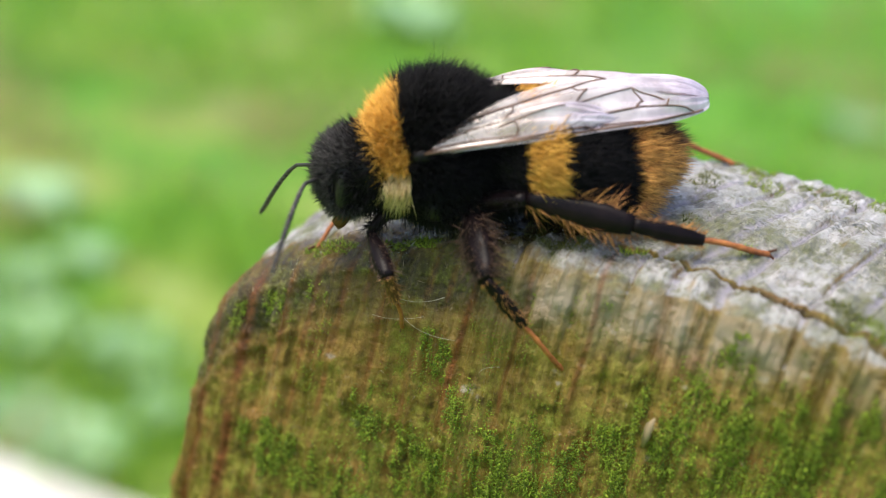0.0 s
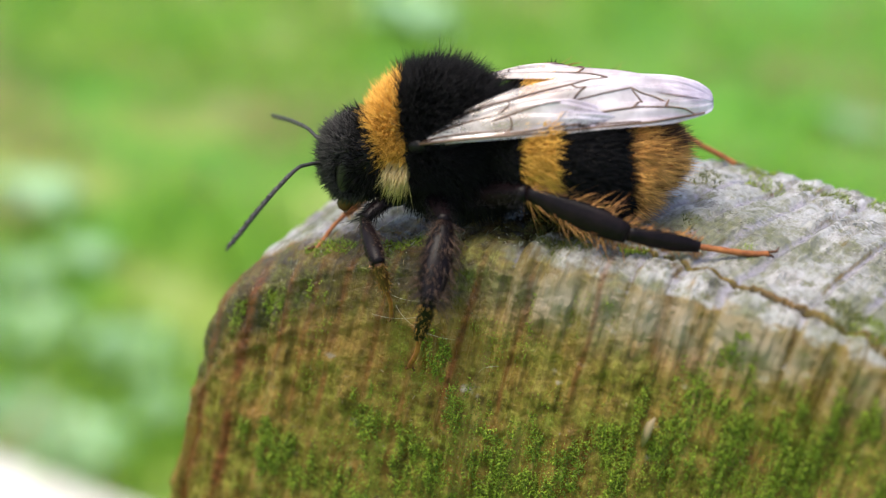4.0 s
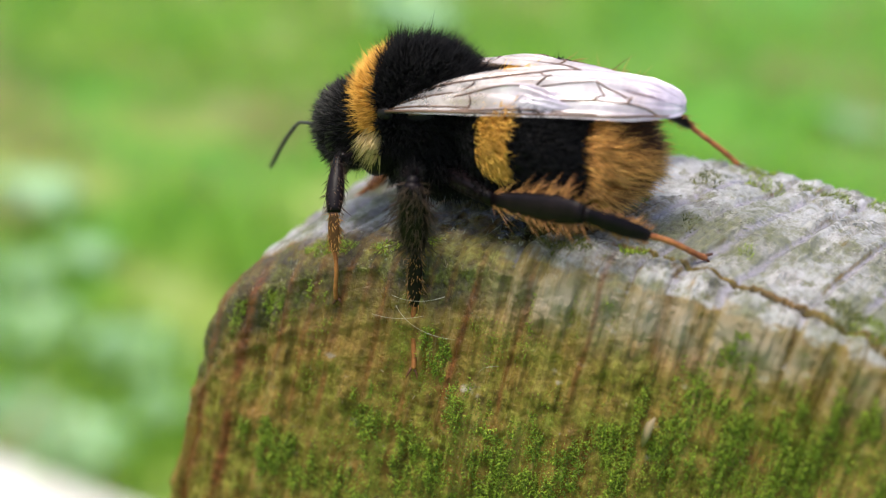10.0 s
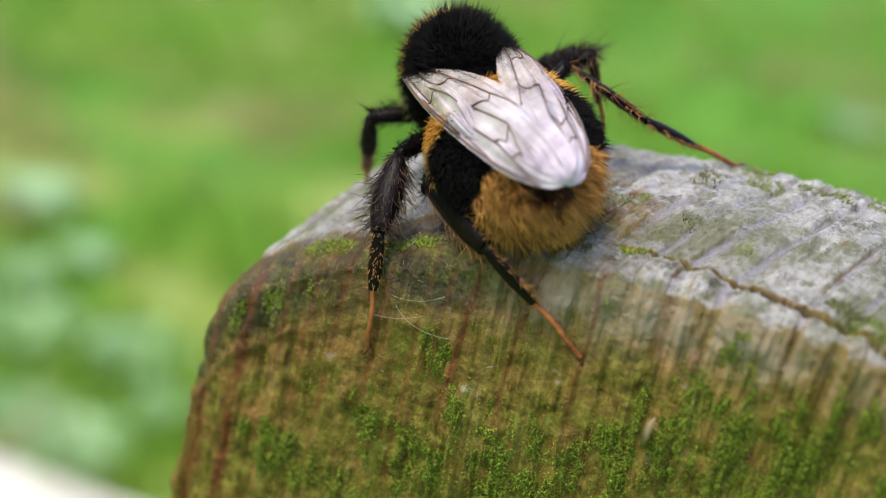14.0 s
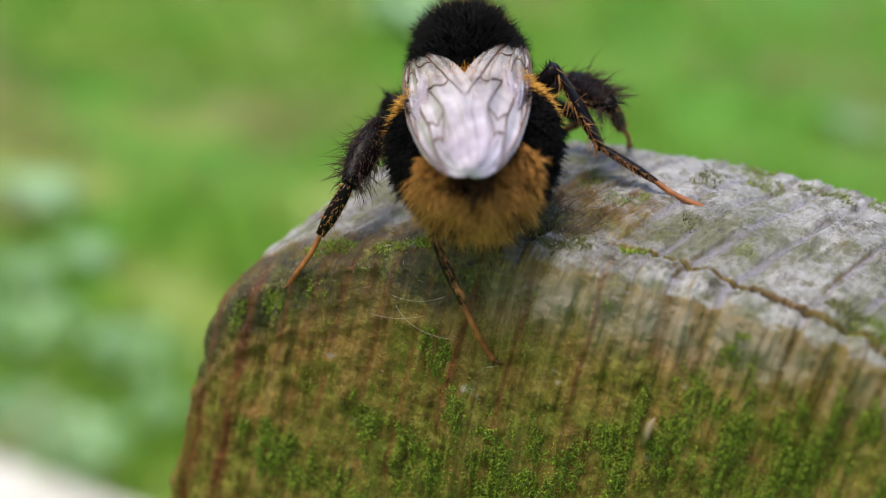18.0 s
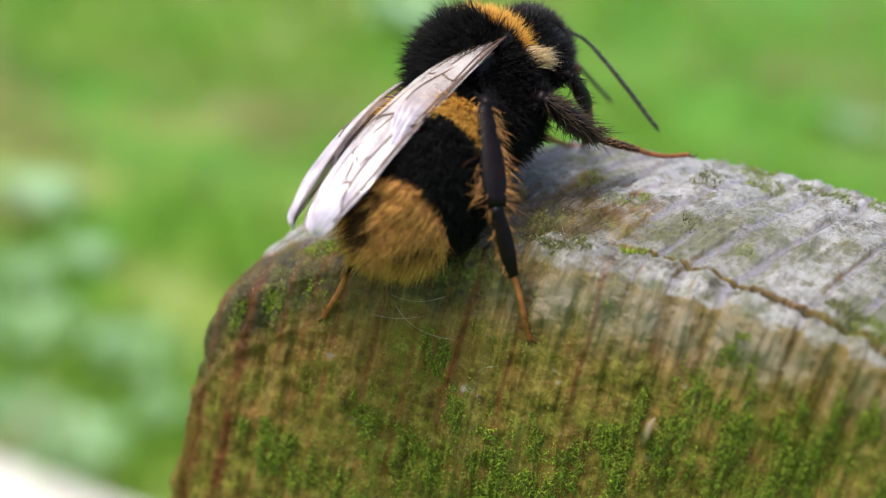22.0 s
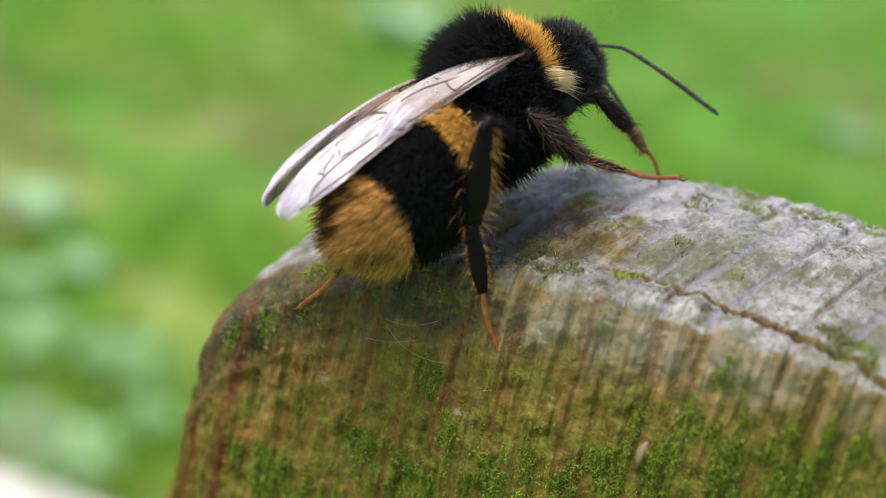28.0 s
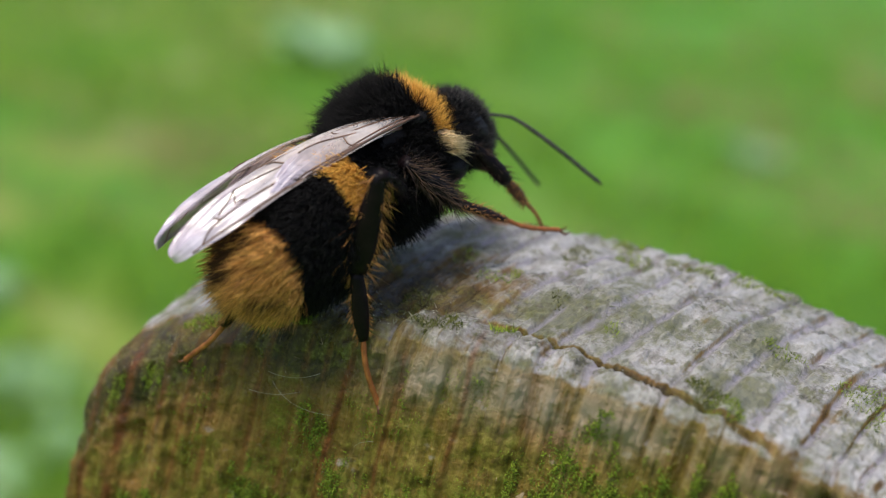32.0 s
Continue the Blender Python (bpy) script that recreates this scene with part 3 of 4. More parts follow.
def build_moss():
    at = Matrix.Translation((0, 0, TOP)) @ Matrix.Rotation(-PSI, 4, "Z")
    x, nn = scatter_on_picket(340000, 0.36, 1.0)
    ragged = (fbm(x * np.array([1.5, 1.0, 0.7]) + 31, 5, 0.7) - 0.5) * 8.5
    left = rng.random(len(x)) + red_rings(x)
    for p, z, w, h in FACE_MOSS:
        r = ((x[:, 0] - p) / w) ** 2 + ((x[:, 2] - z) / h) ** 2
        pick = (r < 3.4) & (left < np.clip(0.8 - 0.42 * (r + ragged), 0, 0.85))
        if pick.sum() > 20:
            part_mesh("moss_patch", tufts(x[pick] + nn[pick] * (0.30 * np.clip(-ragged[pick], 0, 1) * rng.random(pick.sum()))[:, None], nn[pick], 0.05, 0.20, 0.062, 0.95, MOSS, "moss_patch"), picket, "ragged patch of bright green moss")
            left[pick] = 2
    x1, n1 = scatter_on_picket(90000, 1.0, 3.6)
    ragged1 = (fbm(x1 * 1.4 + 12, 3) - 0.5) * 2.6
    for p, q, w, h in TOP_MOSS:
        pick = ((x1[:, 0] - p) / w) ** 2 + ((x1[:, 1] - q) / h) ** 2 + ragged1 < 1.0
        if pick.sum() > 20:
            part_mesh("moss_tuft", tufts(x1[pick], n1[pick], 0.08, 0.34, 0.06, 0.7, MOSS if p % 2 > 0.7 else DULL_MOSS, "moss_tuft"), picket, "small dark green moss tuft in the end grain")
    # scattered moss leaves between the patches
    low = np.clip((-1.0 - x[:, 2]) / 8, 0, 1)
    thin = left < 0.34 * np.clip((fbm(x * np.array([1.0, 1.0, 0.6]) * 0.7 + 31, 5, 0.65) + 0.09 * low - 0.54) / 0.10, 0, 1) * np.clip((x[:, 0] + 9) / 7 + 0.25 * (x[:, 2] > -6), 0.1, 1)
    ob = tagged(new("moss", tufts(x[thin], nn[thin], 0.05, 0.2, 0.045, 0.85, MOSS, "moss")), "tiny scattered green moss leaves on the picket", "moss", kind="stuff")
    ob.matrix_basis = at
    x, nn = scatter_on_picket(6000, 1.3, 3.9)
    keep = fbm(x * 0.8 + 51, 3) > 0.55
    ob = tagged(new("lichen", tufts(x[keep], nn[keep] * 0.3 + np.array([0.3, 0.1, 0]), 0.10, 0.34, 0.07, 0.6, LICHEN, "lichen")), "grey crusty lichen flakes on the picket top", "lichen", kind="stuff")
    ob.matrix_basis = at
    # frayed fibres that stand off the face
    x, nn = scatter_on_picket(260, 0.45, 1.2, -9, 26)
    d = fuzz(nn * 0.5 + np.array([0.05, 0, 0.6]), 0.35)
    v, f = strands(x, d, 0.12 + 0.4 * rng.random(len(x)) ** 2, 0.03 + 0.04 * rng.random(len(x)), rng.normal(0, 0.5, x.shape))
    part_mesh("frayed_fibre", mesh_from("frayed_fibre", v * MM, f, [FIBRE]), picket, "pale frayed wood fibres standing off the face")
    # a flake of bark-pale wood and fine silk threads
    v, f = tube([(12.0, -3.25, -4.2), (12.1, -3.6, -3.4), (12.3, -3.9, -2.6)], [0.32, 0.42, 0.05], 7, 0.35)
    part_mesh("wood_flake", mesh_from("wood_flake", scaled(v), f, [FIBRE]), picket, "pale upright wood flake")
    for a, c, e in (((-0.9, -3.3, -1.6), (0.6, -3.8, -1.5), (1.7, -3.5, -0.7)), ((-0.6, -3.3, -2.0), (0.6, -3.9, -2.9), (2.6, -3.4, -2.6)), ((-1.6, -3.4, -2.8), (-0.3, -3.8, -2.6), (0.9, -3.4, -2.0)), ((4.0, -3.3, -3.8), (4.2, -3.7, -3.2), (4.9, -3.4, -3.1))):
        v, f = tube(bez((a, c, e), np.linspace(0, 1, 12)), [0.007] * 12, 5)
        part_mesh("silk_thread", mesh_from("silk_thread", scaled(v), f, [SILK]), picket, "fine pale silk thread")


picket = build_picket()
build_moss()

# ---- the bumblebee, in its own axes: x ahead, y to its left, z up, mm from the thorax's middle ----
bee = tagged(new("bumblebee"), "large furry black and golden-banded bumblebee with tawny tail", "bumblebee")


def sphere_points(n):
    k = np.arange(n) + 0.5
    z = 1 - 2 * k / n
    a = math.pi * (1 + 5 ** 0.5) * k
    r = np.sqrt(1 - z * z)
    return np.stack([z, r * np.cos(a), r * np.sin(a)], 1)


def ellipsoid(centre, radii, nu=26, nv=32, low=0.0, high=1.0, bulge=None):
    """Verts and faces of an ellipsoid about the x axis, from station low to high of its length."""
    verts = []
    for i in range(nu):
        s = low + (high - low) * i / (nu - 1)
        a = s * math.pi
        for j in range(nv):
            t = 2 * math.pi * j / nv
            verts.append((centre[0] - radii[0] * math.cos(a), centre[1] + radii[1] * math.sin(a) * math.cos(t), centre[2] + radii[2] * math.sin(a) * math.sin(t)))
    return verts, grid_faces(nu, nv, True)


def fur_on(points, normals, sweep, length, width, amount=0.22, clumps=1.3, grain=0.95):
    d = normals + sweep
    d /= np.linalg.norm(d, axis=1)[:, None]
    n = len(points)
    clump = np.stack([fbm(points * grain + k * 13.7, 2) - 0.5 for k in range(3)], 1)
    d = fuzz(d + clump * clumps, amount)
    v, f = strands(points, d, length * (0.65 + 0.5 * rng.random(n)), width * (0.7 + 0.6 * rng.random(n)), rng.normal(0, 0.35, points.shape) + sweep * 0.6)
    return v * MM, f


def build_thorax():
    c, r = np.array([0, 0, 0.0]), np.array([2.9, 2.3, 2.7])
    v, f = ellipsoid(c, r)
    mid = [sum(v[i][0] for i in q) / 4 for q in f]
    th = part_mesh("thorax", mesh_from("thorax", scaled(v), f, [SHELL, GOLD_SKIN], [1 if x > 1.2 else 0 for x in mid]), bee, "black thorax with a golden collar")
    s = sphere_points(26000)
    pts, nn = s * r * 0.98, s / r
    nn /= np.linalg.norm(nn, axis=1)[:, None]
    x, y, z = pts.T
    edge = 1.25 + 0.3 * (fbm(s * 3, 2) - 0.5) + 0.05 * z
    side = np.abs(y)
    gold = (x > edge) & (z > -0.9) & (x < 2.72)
    cream = (x > 1.15) & (side > 1.3) & (z > -1.15) & (z < -0.3) & (x < 2.1)
    gold &= ~cream
    bald = (side > 1.9) & (x < -0.2) & (x > -1.6) & (z < 0.9) & (z > 0.3)
    under = z < -1.4
    sweep = np.stack([-0.35 + 0 * x, 0 * x, 0.1 + 0 * x], 1)
    length = np.where(under, 0.95, np.where(gold, 0.95, 1.25)) * (1 - 0.3 * np.clip(side / 2.3, 0, 1) ** 2)
    for name, pick, mat, label in (("black_fur", ~(gold | cream | bald), BLACK_HAIR, "dense upright black fur"), ("golden_collar", gold, GOLD_HAIR, "golden-yellow fur collar")):
        a, b = fur_on(pts[pick], nn[pick], sweep[pick], length[pick], 0.047, 0.2 if mat is BLACK_HAIR else 0.13, 1.0 if mat is BLACK_HAIR else 0.45, 1.6)
        part_mesh(name, mesh_from(name, a, b, [mat]), th, label)
    for sgn in (1, -1):
        pick = cream & (y * sgn > 0)
        root = pts[pick]
        a, b = fur_on(root, nn[pick], np.tile([0.1, 0.3 * sgn, -0.75], (len(root), 1)), 1.15, 0.055, 0.13)
        part_mesh("cream_tuft", mesh_from("cream_tuft", a, b, [CREAM_HAIR]), th, "pale cream hair tuft beside the shoulder")
        tv, tf = ellipsoid((0.6, 2.5 * sgn, 0.7), (0.45, 0.26, 0.32), 10, 12)
        part_mesh("wing_cap", mesh_from("wing_cap", scaled(tv), tf, [SHELL]), th, "shiny black cap over the wing hinge")


# abdomen: an axis that droops to the tail
A0, A1 = np.array([-2.0, 0, -0.1]), np.array([-10.3, 0, -1.6])
A_RY, A_RZ, A_TOP = 3.6, 3.35, 2.5


def abdomen_point(s, t):
    """s along the axis in 0..1, t round it."""
    axis = A1 - A0
    c = A0 + axis * s[:, None]
    w = np.clip(1 - np.abs((s - 0.46) / np.where(s < 0.46, 0.50, 0.545)) ** 2.0, 0, 1) ** np.where(s > 0.46, 0.70, 0.6)
    return c + np.stack([0 * s, A_RY * w * np.cos(t), np.where(np.sin(t) > 0, A_TOP, A_RZ) * w * np.sin(t)], 1)


def build_abdomen():
    bands = [(0.0, 0.20, SHELL, BLACK_HAIR, "black furry first abdomen segment"), (0.20, 0.40, GOLD_SKIN, GOLD_HAIR, "golden-yellow furry abdomen segment"),
             (0.40, 0.60, SHELL, BLACK_HAIR, "black furry abdomen segment"), (0.60, 0.77, SHELL, BLACK_HAIR, "black furry abdomen segment"),
             (0.77, 0.88, TAWNY_SKIN, TAWNY_HAIR, "tawny furry tail segment"), (0.88, 1.0, BROWN_SHELL, TAWNY_HAIR, "tawny tail tip with dark brown middle")]
    for low, high, skin, hair, label in bands:
        nu, nv = 14, 40
        s = np.repeat(np.linspace(low, min(high + 0.012, 0.999), nu), nv)
        t = np.tile(np.arange(nv) * 2 * math.pi / nv, nu)
        v = abdomen_point(s, t)
        lift = 1 + 0.02 * (s - low) / (high - low)
        c = A0 + (A1 - A0) * s[:, None]
        v = c + (v - c) * lift[:, None]
        seg = part_mesh("abdomen_segment", mesh_from("abdomen_segment", v * MM, grid_faces(nu, nv, True), [skin, SHELL], [int(skin is GOLD_SKIN and math.sin((q % nv + 0.5) * 2 * math.pi / nv) < -0.25) for q in range((nu - 1) * nv)]), bee, label)
        n = int((17000 if low < 0.7 else 21000) * (high - low)) + 500
        s = low + (high - low) * rng.random(n)
        t = rng.random(n) * 2 * math.pi
        e = 1e-3
        x = abdomen_point(s, t)
        ds = abdomen_point(np.clip(s + e, 0, 0.9995), t) - abdomen_point(np.clip(s - e, 0, 1), t)
        dt = abdomen_point(s, t + e) - abdomen_point(s, t - e)
        nn = np.cross(dt, ds)
        nn /= np.maximum(np.linalg.norm(nn, axis=1), 1e-12)[:, None]
        outward = x - (A0 + (A1 - A0) * s[:, None])
        nn *= np.sign((nn * outward).sum(1) + 1e-9)[:, None]
        tail = low > 0.7
        sweep = np.tile([-1.5 if tail else -0.95, 0, -0.12], (n, 1))
        under = (np.sin(t) < -0.25 + 0.25 * (fbm(np.stack([np.cos(t) * 3, s * 20, 0 * s], 1), 2) - 0.5)) & (hair is GOLD_HAIR)
        length = (0.75 if not tail else 1.1) * np.ones(n)
        if not tail:
            for pick, mat in ((~under, hair), (under, BLACK_HAIR)):
                if pick.any():
                    a, b = fur_on(x[pick], nn[pick], sweep[pick], length[pick], 0.066, 0.16, 0.9)
                    part_mesh("segment_fur", mesh_from("segment_fur", a, b, [mat]), seg)
        else:
            dark = (np.sin(t) > -0.85) & (s > 0.80) & (fbm(np.stack([s * 9, np.cos(t) * 2, np.sin(t) * 2], 1), 3) > 0.44 - 0.14 * (s > 0.88)) & (np.abs(np.cos(t)) < 0.68)
            for pick, mat, label2 in ((~dark, TAWNY_HAIR, "long tawny fur"), (dark, DARK_TAWNY_HAIR, "dark brown fur patch")):
                a, b = fur_on(x[pick], nn[pick], sweep[pick], length[pick], 0.055, 0.11, 1.7, 2.1)
                part_mesh("segment_fur", mesh_from("segment_fur", a, b, [mat]), seg, label2)


HEAD_AT = np.array([3.95, 0, -1.05])


def build_neck():
    """Furry front of the body between head and collar."""
    c, r = np.array([3.0, 0, -0.8]), np.array([1.7, 1.7, 1.75])
    v, f = ellipsoid(c, r, 16, 24)
    nk = part_mesh("neck", mesh_from("neck", scaled(v), f, [SHELL]), bee, "short black furry neck behind the head")
    s = sphere_points(2200)
    nn = s / r
    nn /= np.linalg.norm(nn, axis=1)[:, None]
    a, b = fur_on(s * r + c, nn, np.tile([0.3, 0, 0.0], (len(s), 1)), 0.8, 0.07, 0.25)
    part_mesh("neck_fur", mesh_from("neck_fur", a, b, [BLACK_HAIR]), nk)
    # thick fur under the chest between the leg roots
    c, r = np.array([-1.2, 0, -2.1]), np.array([3.0, 2.1, 1.55])
    v, f = ellipsoid(c, r, 16, 24)
    ch = part_mesh("chest", mesh_from("chest", scaled(v), f, [SHELL]), bee, "black furry underside of the chest")
    s = sphere_points(5200)
    nn = s / r
    nn /= np.linalg.norm(nn, axis=1)[:, None]
    a, b = fur_on(s * r + c, nn, np.tile([-0.2, 0, -0.45], (len(s), 1)), 0.9, 0.06, 0.3)
    part_mesh("chest_fur", mesh_from("chest_fur", a, b, [BLACK_HAIR]), ch)


def build_head():
    r = np.array([1.3, 1.6, 1.8])
    v, f = ellipsoid(HEAD_AT, r)
    hd = part_mesh("head", mesh_from("head", scaled(v), f, [SHELL]), bee, "dark furry head")
    s = sphere_points(6500)
    pts, nn = s * r * 0.98 + HEAD_AT, s / r
    nn /= np.linalg.norm(nn, axis=1)[:, None]
    eye_zone = (np.abs(s[:, 1]) > 0.84) & (s[:, 2] < 0.5) & (s[:, 2] > -0.5)
    pick = ~eye_zone
    a, b = fur_on(pts[pick], nn[pick], np.tile([0.15, 0, 0.25], (pick.sum(), 1)), 0.62, 0.05, 0.3)
    part_mesh("head_fur", mesh_from("head_fur", a, b, [GREY_HAIR]), hd, "short greyish black face fur")
    for sgn in (1, -1):
        v, f = ellipsoid((0, 0, 0), (0.95, 0.26, 0.40), 16, 16)
        e = part_mesh("eye", mesh_from("eye", scaled(v), f, [EYE]), hd, "glossy black compound eye")
        e.matrix_basis = Matrix.Translation(tuple(q * MM for q in (HEAD_AT[0] + 0.25, 1.38 * sgn, HEAD_AT[2] - 0.1))) @ Matrix.Rotation(radians(78), 4, "Y") @ Matrix.Rotation(radians(-14 * sgn), 4, "X")
        v, f = tube([(0.2, 0.55 * sgn, -1.6), (0.65, 0.5 * sgn, -2.2), (0.7, 0.12 * sgn, -2.7)], [0.38, 0.34, 0.12], 8)
        j = part_mesh("mandible", mesh_from("mandible", scaled(v), f, [BROWN_SHELL]), hd, "dark brown jaw")
        j.matrix_basis = Matrix.Translation(tuple(HEAD_AT * MM))
    return hd


# wings: leading and trailing edges from the hinge to the tip
FORE_LEAD = [(0.55, 2.75, 0.8), (-3.5, 3.5, 1.25), (-12.7, 2.6, 0.35), (-12.5, 0.0, 0.55)]
FORE_TRAIL = [(-0.5, 2.2, 1.3), (-3.0, 0.2, 3.1), (-12.7, -2.1, 1.7), (-12.5, 0.0, 0.55)]
HIND_LEAD = [(-0.6, 2.65, 0.75), (-3.5, 3.1, 1.2), (-6.6, 3.0, 1.0), (-8.2, 2.0, 1.1)]
HIND_TRAIL = [(-0.9, 2.4, 1.1), (-3.5, 1.4, 2.1), (-6.8, 0.8, 2.1), (-8.2, 2.2, 0.9)]


def wing_point(lead, trail, s, c, sgn, rise):
    a, b = bez(lead, s), bez(trail, s)
    c = np.asarray(c)[:, None]
    p = a * (1 - c) + b * c
    s2, c2 = np.asarray(s), c[:, 0]
    p[:, 2] += rise * (0.4 + s2) + 0.6 * np.sin(np.pi * c2) * np.sin(np.pi * np.clip(s2, 0, 1)) + 0.09 * np.sin(c2 * 24 + 4 * s2) * np.clip(s2 * (1 - s2) * 4, 0, 1) + 0.085 * np.sin(c2 * 58 - 10 * s2 + 3 * np.sin(s2 * 9)) * np.clip((s2 - 0.5) * 4, 0, 1) * np.clip((1 - s2) * 6, 0, 1) + 0.12 * np.sin(c2 * 11 - 9 * s2) * s2 * (1 - c2 * 0.3)
    p[:, 1] *= sgn
    return p


WINGS = []


def build_wing(name, lead, trail, sgn, rise, label, veins):
    nu, nv = 60, 56
    s = np.repeat(np.linspace(0, 1, nu), nv)
    c = np.tile(np.linspace(0, 1, nv), nu)
    top = wing_point(lead, trail, s, c, sgn, rise)
    bottom = top - np.array([0, 0, 0.03])
    f = grid_faces(nu, nv)
    n = nu * nv
    faces = f + [tuple(i + n for i in q[::-1]) for q in f]
    me = mesh_from(name, np.concatenate([top, bottom]) * MM, faces, [WING])
    me.attributes.new("span", "FLOAT", "POINT").data.foreach_set("value", np.concatenate([s, s]).astype(np.float32))
    w = part_mesh(name, me, bee, label)
    WINGS.append((w, sgn))
    for way in veins:
        q = np.array(way)
        u = np.linspace(0, 1, len(q))
        k = np.linspace(0, 1, 22)
        ss, cc = np.interp(k, u, q[:, 0]), np.interp(k, u, q[:, 1])
        line = wing_point(lead, trail, ss, cc, sgn, rise + 0.02)
        v, fc = tube(line, np.linspace(0.052, 0.030, 22) * (1.5 if way[0][0] == 0 and way[0][1] < 0.1 else 1), 6)
        part_mesh("vein", mesh_from("vein", scaled(v), fc, [VEIN]), w)


FORE_VEINS = [[(0, 0.03), (0.3, 0.03), (0.62, 0.03), (0.85, 0.03)], [(0, 0.2), (0.2, 0.14), (0.45, 0.12), (0.6, 0.05)], [(0.02, 0.45), (0.2, 0.36), (0.42, 0.40), (0.58, 0.48)],
              [(0.05, 0.75), (0.25, 0.68), (0.42, 0.72), (0.52, 0.80)], [(0.40, 0.12), (0.44, 0.25), (0.42, 0.40)], [(0.42, 0.40), (0.46, 0.55), (0.42, 0.72)],
              [(0.45, 0.2), (0.6, 0.22), (0.75, 0.12), (0.84, 0.04)], [(0.58, 0.22), (0.61, 0.33), (0.58, 0.48)], [(0.68, 0.19), (0.70, 0.30), (0.58, 0.48)], [(0.22, 0.36), (0.26, 0.5), (0.25, 0.68)]]
HIND_VEINS = [[(0, 0.04), (0.4, 0.04), (0.75, 0.05)], [(0.02, 0.4), (0.3, 0.42), (0.6, 0.5)], [(0.3, 0.05), (0.34, 0.2), (0.32, 0.42)]]


def build_wings():
    for sgn, rise in ((1, 0.18), (-1, 0.08)):
        build_wing("forewing", FORE_LEAD, FORE_TRAIL, sgn, rise, "glossy translucent forewing with brown veins", FORE_VEINS)
        build_wing("hindwing", HIND_LEAD, HIND_TRAIL, sgn, rise - 0.1, "small translucent hindwing under the forewing", HIND_VEINS)


ANTENNA_BASE = {"left": np.array([5.15, 0.62, -0.9]), "right": np.array([5.15, -0.62, -0.9])}
ANTENNA_REACH = 7.6


def build_antenna(side):
    """Elbowed feeler along its own x axis."""
    bend = [(0, 0, 0), (0.8, 0, 0.42), (1.6, 0, 0.72), (2.2, 0, 0.74), (3.6, 0, 0.62), (5.2, 0, 0.40), (6.6, 0, 0.15), (7.6, 0, 0)]
    v, f = tube(bend, [0.11, 0.085, 0.09, 0.095, 0.10, 0.105, 0.10, 0.06], 9)
    ob = part_mesh("antenna", mesh_from("antenna", scaled(v), f, [FEELER]), bee, "thin black elbowed antenna")
    for k in range(11):
        x = 2.35 + k * 0.46
        z = np.interp(x, [q[0] for q in bend], [q[2] for q in bend])
        v, f = tube([(x, 0, z), (x + 0.23, 0, z - 0.01), (x + 0.455, 0, z - 0.02)], [0.103, 0.109, 0.103], 9)
        part_mesh("antenna_segment", mesh_from("antenna_segment", scaled(v), f, [FEELER]), ob)
    return ob


# legs: hip, reach of femur, tibia, basitarsus and tarsus, and where the knee likes to be
LEGS = {
    "L1": ((2.0, 1.2, -2.3), 2.8, 2.8, 1.9, 2.6, (3.4, 2.5, -2.1)),
    "L2": ((0.2, 1.6, -2.4), 3.6, 3.9, 2.8, 3.2, (-0.8, 3.7, -1.8)),
    "L3": ((-1.6, 1.5, -2.4), 4.4, 4.7, 3.3, 3.4, (-3.6, 4.3, -1.3)),
}
for key in ("1", "2", "3"):
    h, a, b, c, d, k = LEGS["L" + key]
    LEGS["R" + key] = ((h[0], -h[1], h[2]), a, b, c, d, (k[0], -k[1], k[2]))


def segment(name, length, radii, flat, mat, parent, hair=None, hairs=0, hair_len=0.8, label="", fringe=False):
    """A leg segment along its own x axis, with a fringe of hairs."""
    n = 12
    x = np.linspace(0, length, n)
    r = np.interp(np.linspace(0, 1, n), np.linspace(0, 1, len(radii)), radii)
    v, f = tube(np.stack([x, 0 * x, 0 * x], 1), r, 12, flat)
    ob = part_mesh(name, mesh_from(name, scaled(v), f, [mat]), parent, label)
    if hairs:
        u = rng.random(hairs)
        a = rng.random(hairs) * 2 * math.pi
        if fringe:
            a = np.where(rng.random(hairs) < 0.5, 0.5, 1.5) * math.pi + rng.normal(0, 0.25, hairs)
        rr = np.interp(u, np.linspace(0, 1, len(radii)), radii) * 0.9
        nn = np.stack([0 * u, np.cos(a), np.sin(a)], 1)
        pts = np.stack([u * length, rr * np.cos(a) * flat, rr * np.sin(a)], 1)
        spread = 0.55 + 0.75 * np.abs(np.sin(a)) ** 3
        vv, ff = fur_on(pts, nn, np.tile([0.75, 0, 0], (hairs, 1)), hair_len * spread * (0.45 + 0.75 * rng.random(hairs)), 0.042, 0.3)
        me = ob.data
        joined_v = [tuple(q.co) for q in me.vertices] + vv.tolist()
        o = len(me.vertices)
        fc = [tuple(p.vertices) for p in me.polygons]
        idx = [0] * len(fc) + [1] * len(ff)
        fc += [tuple(i + o for i in q) for q in ff]
        ob.data = mesh_from(name, joined_v, fc, [mat, hair], idx)
    return ob


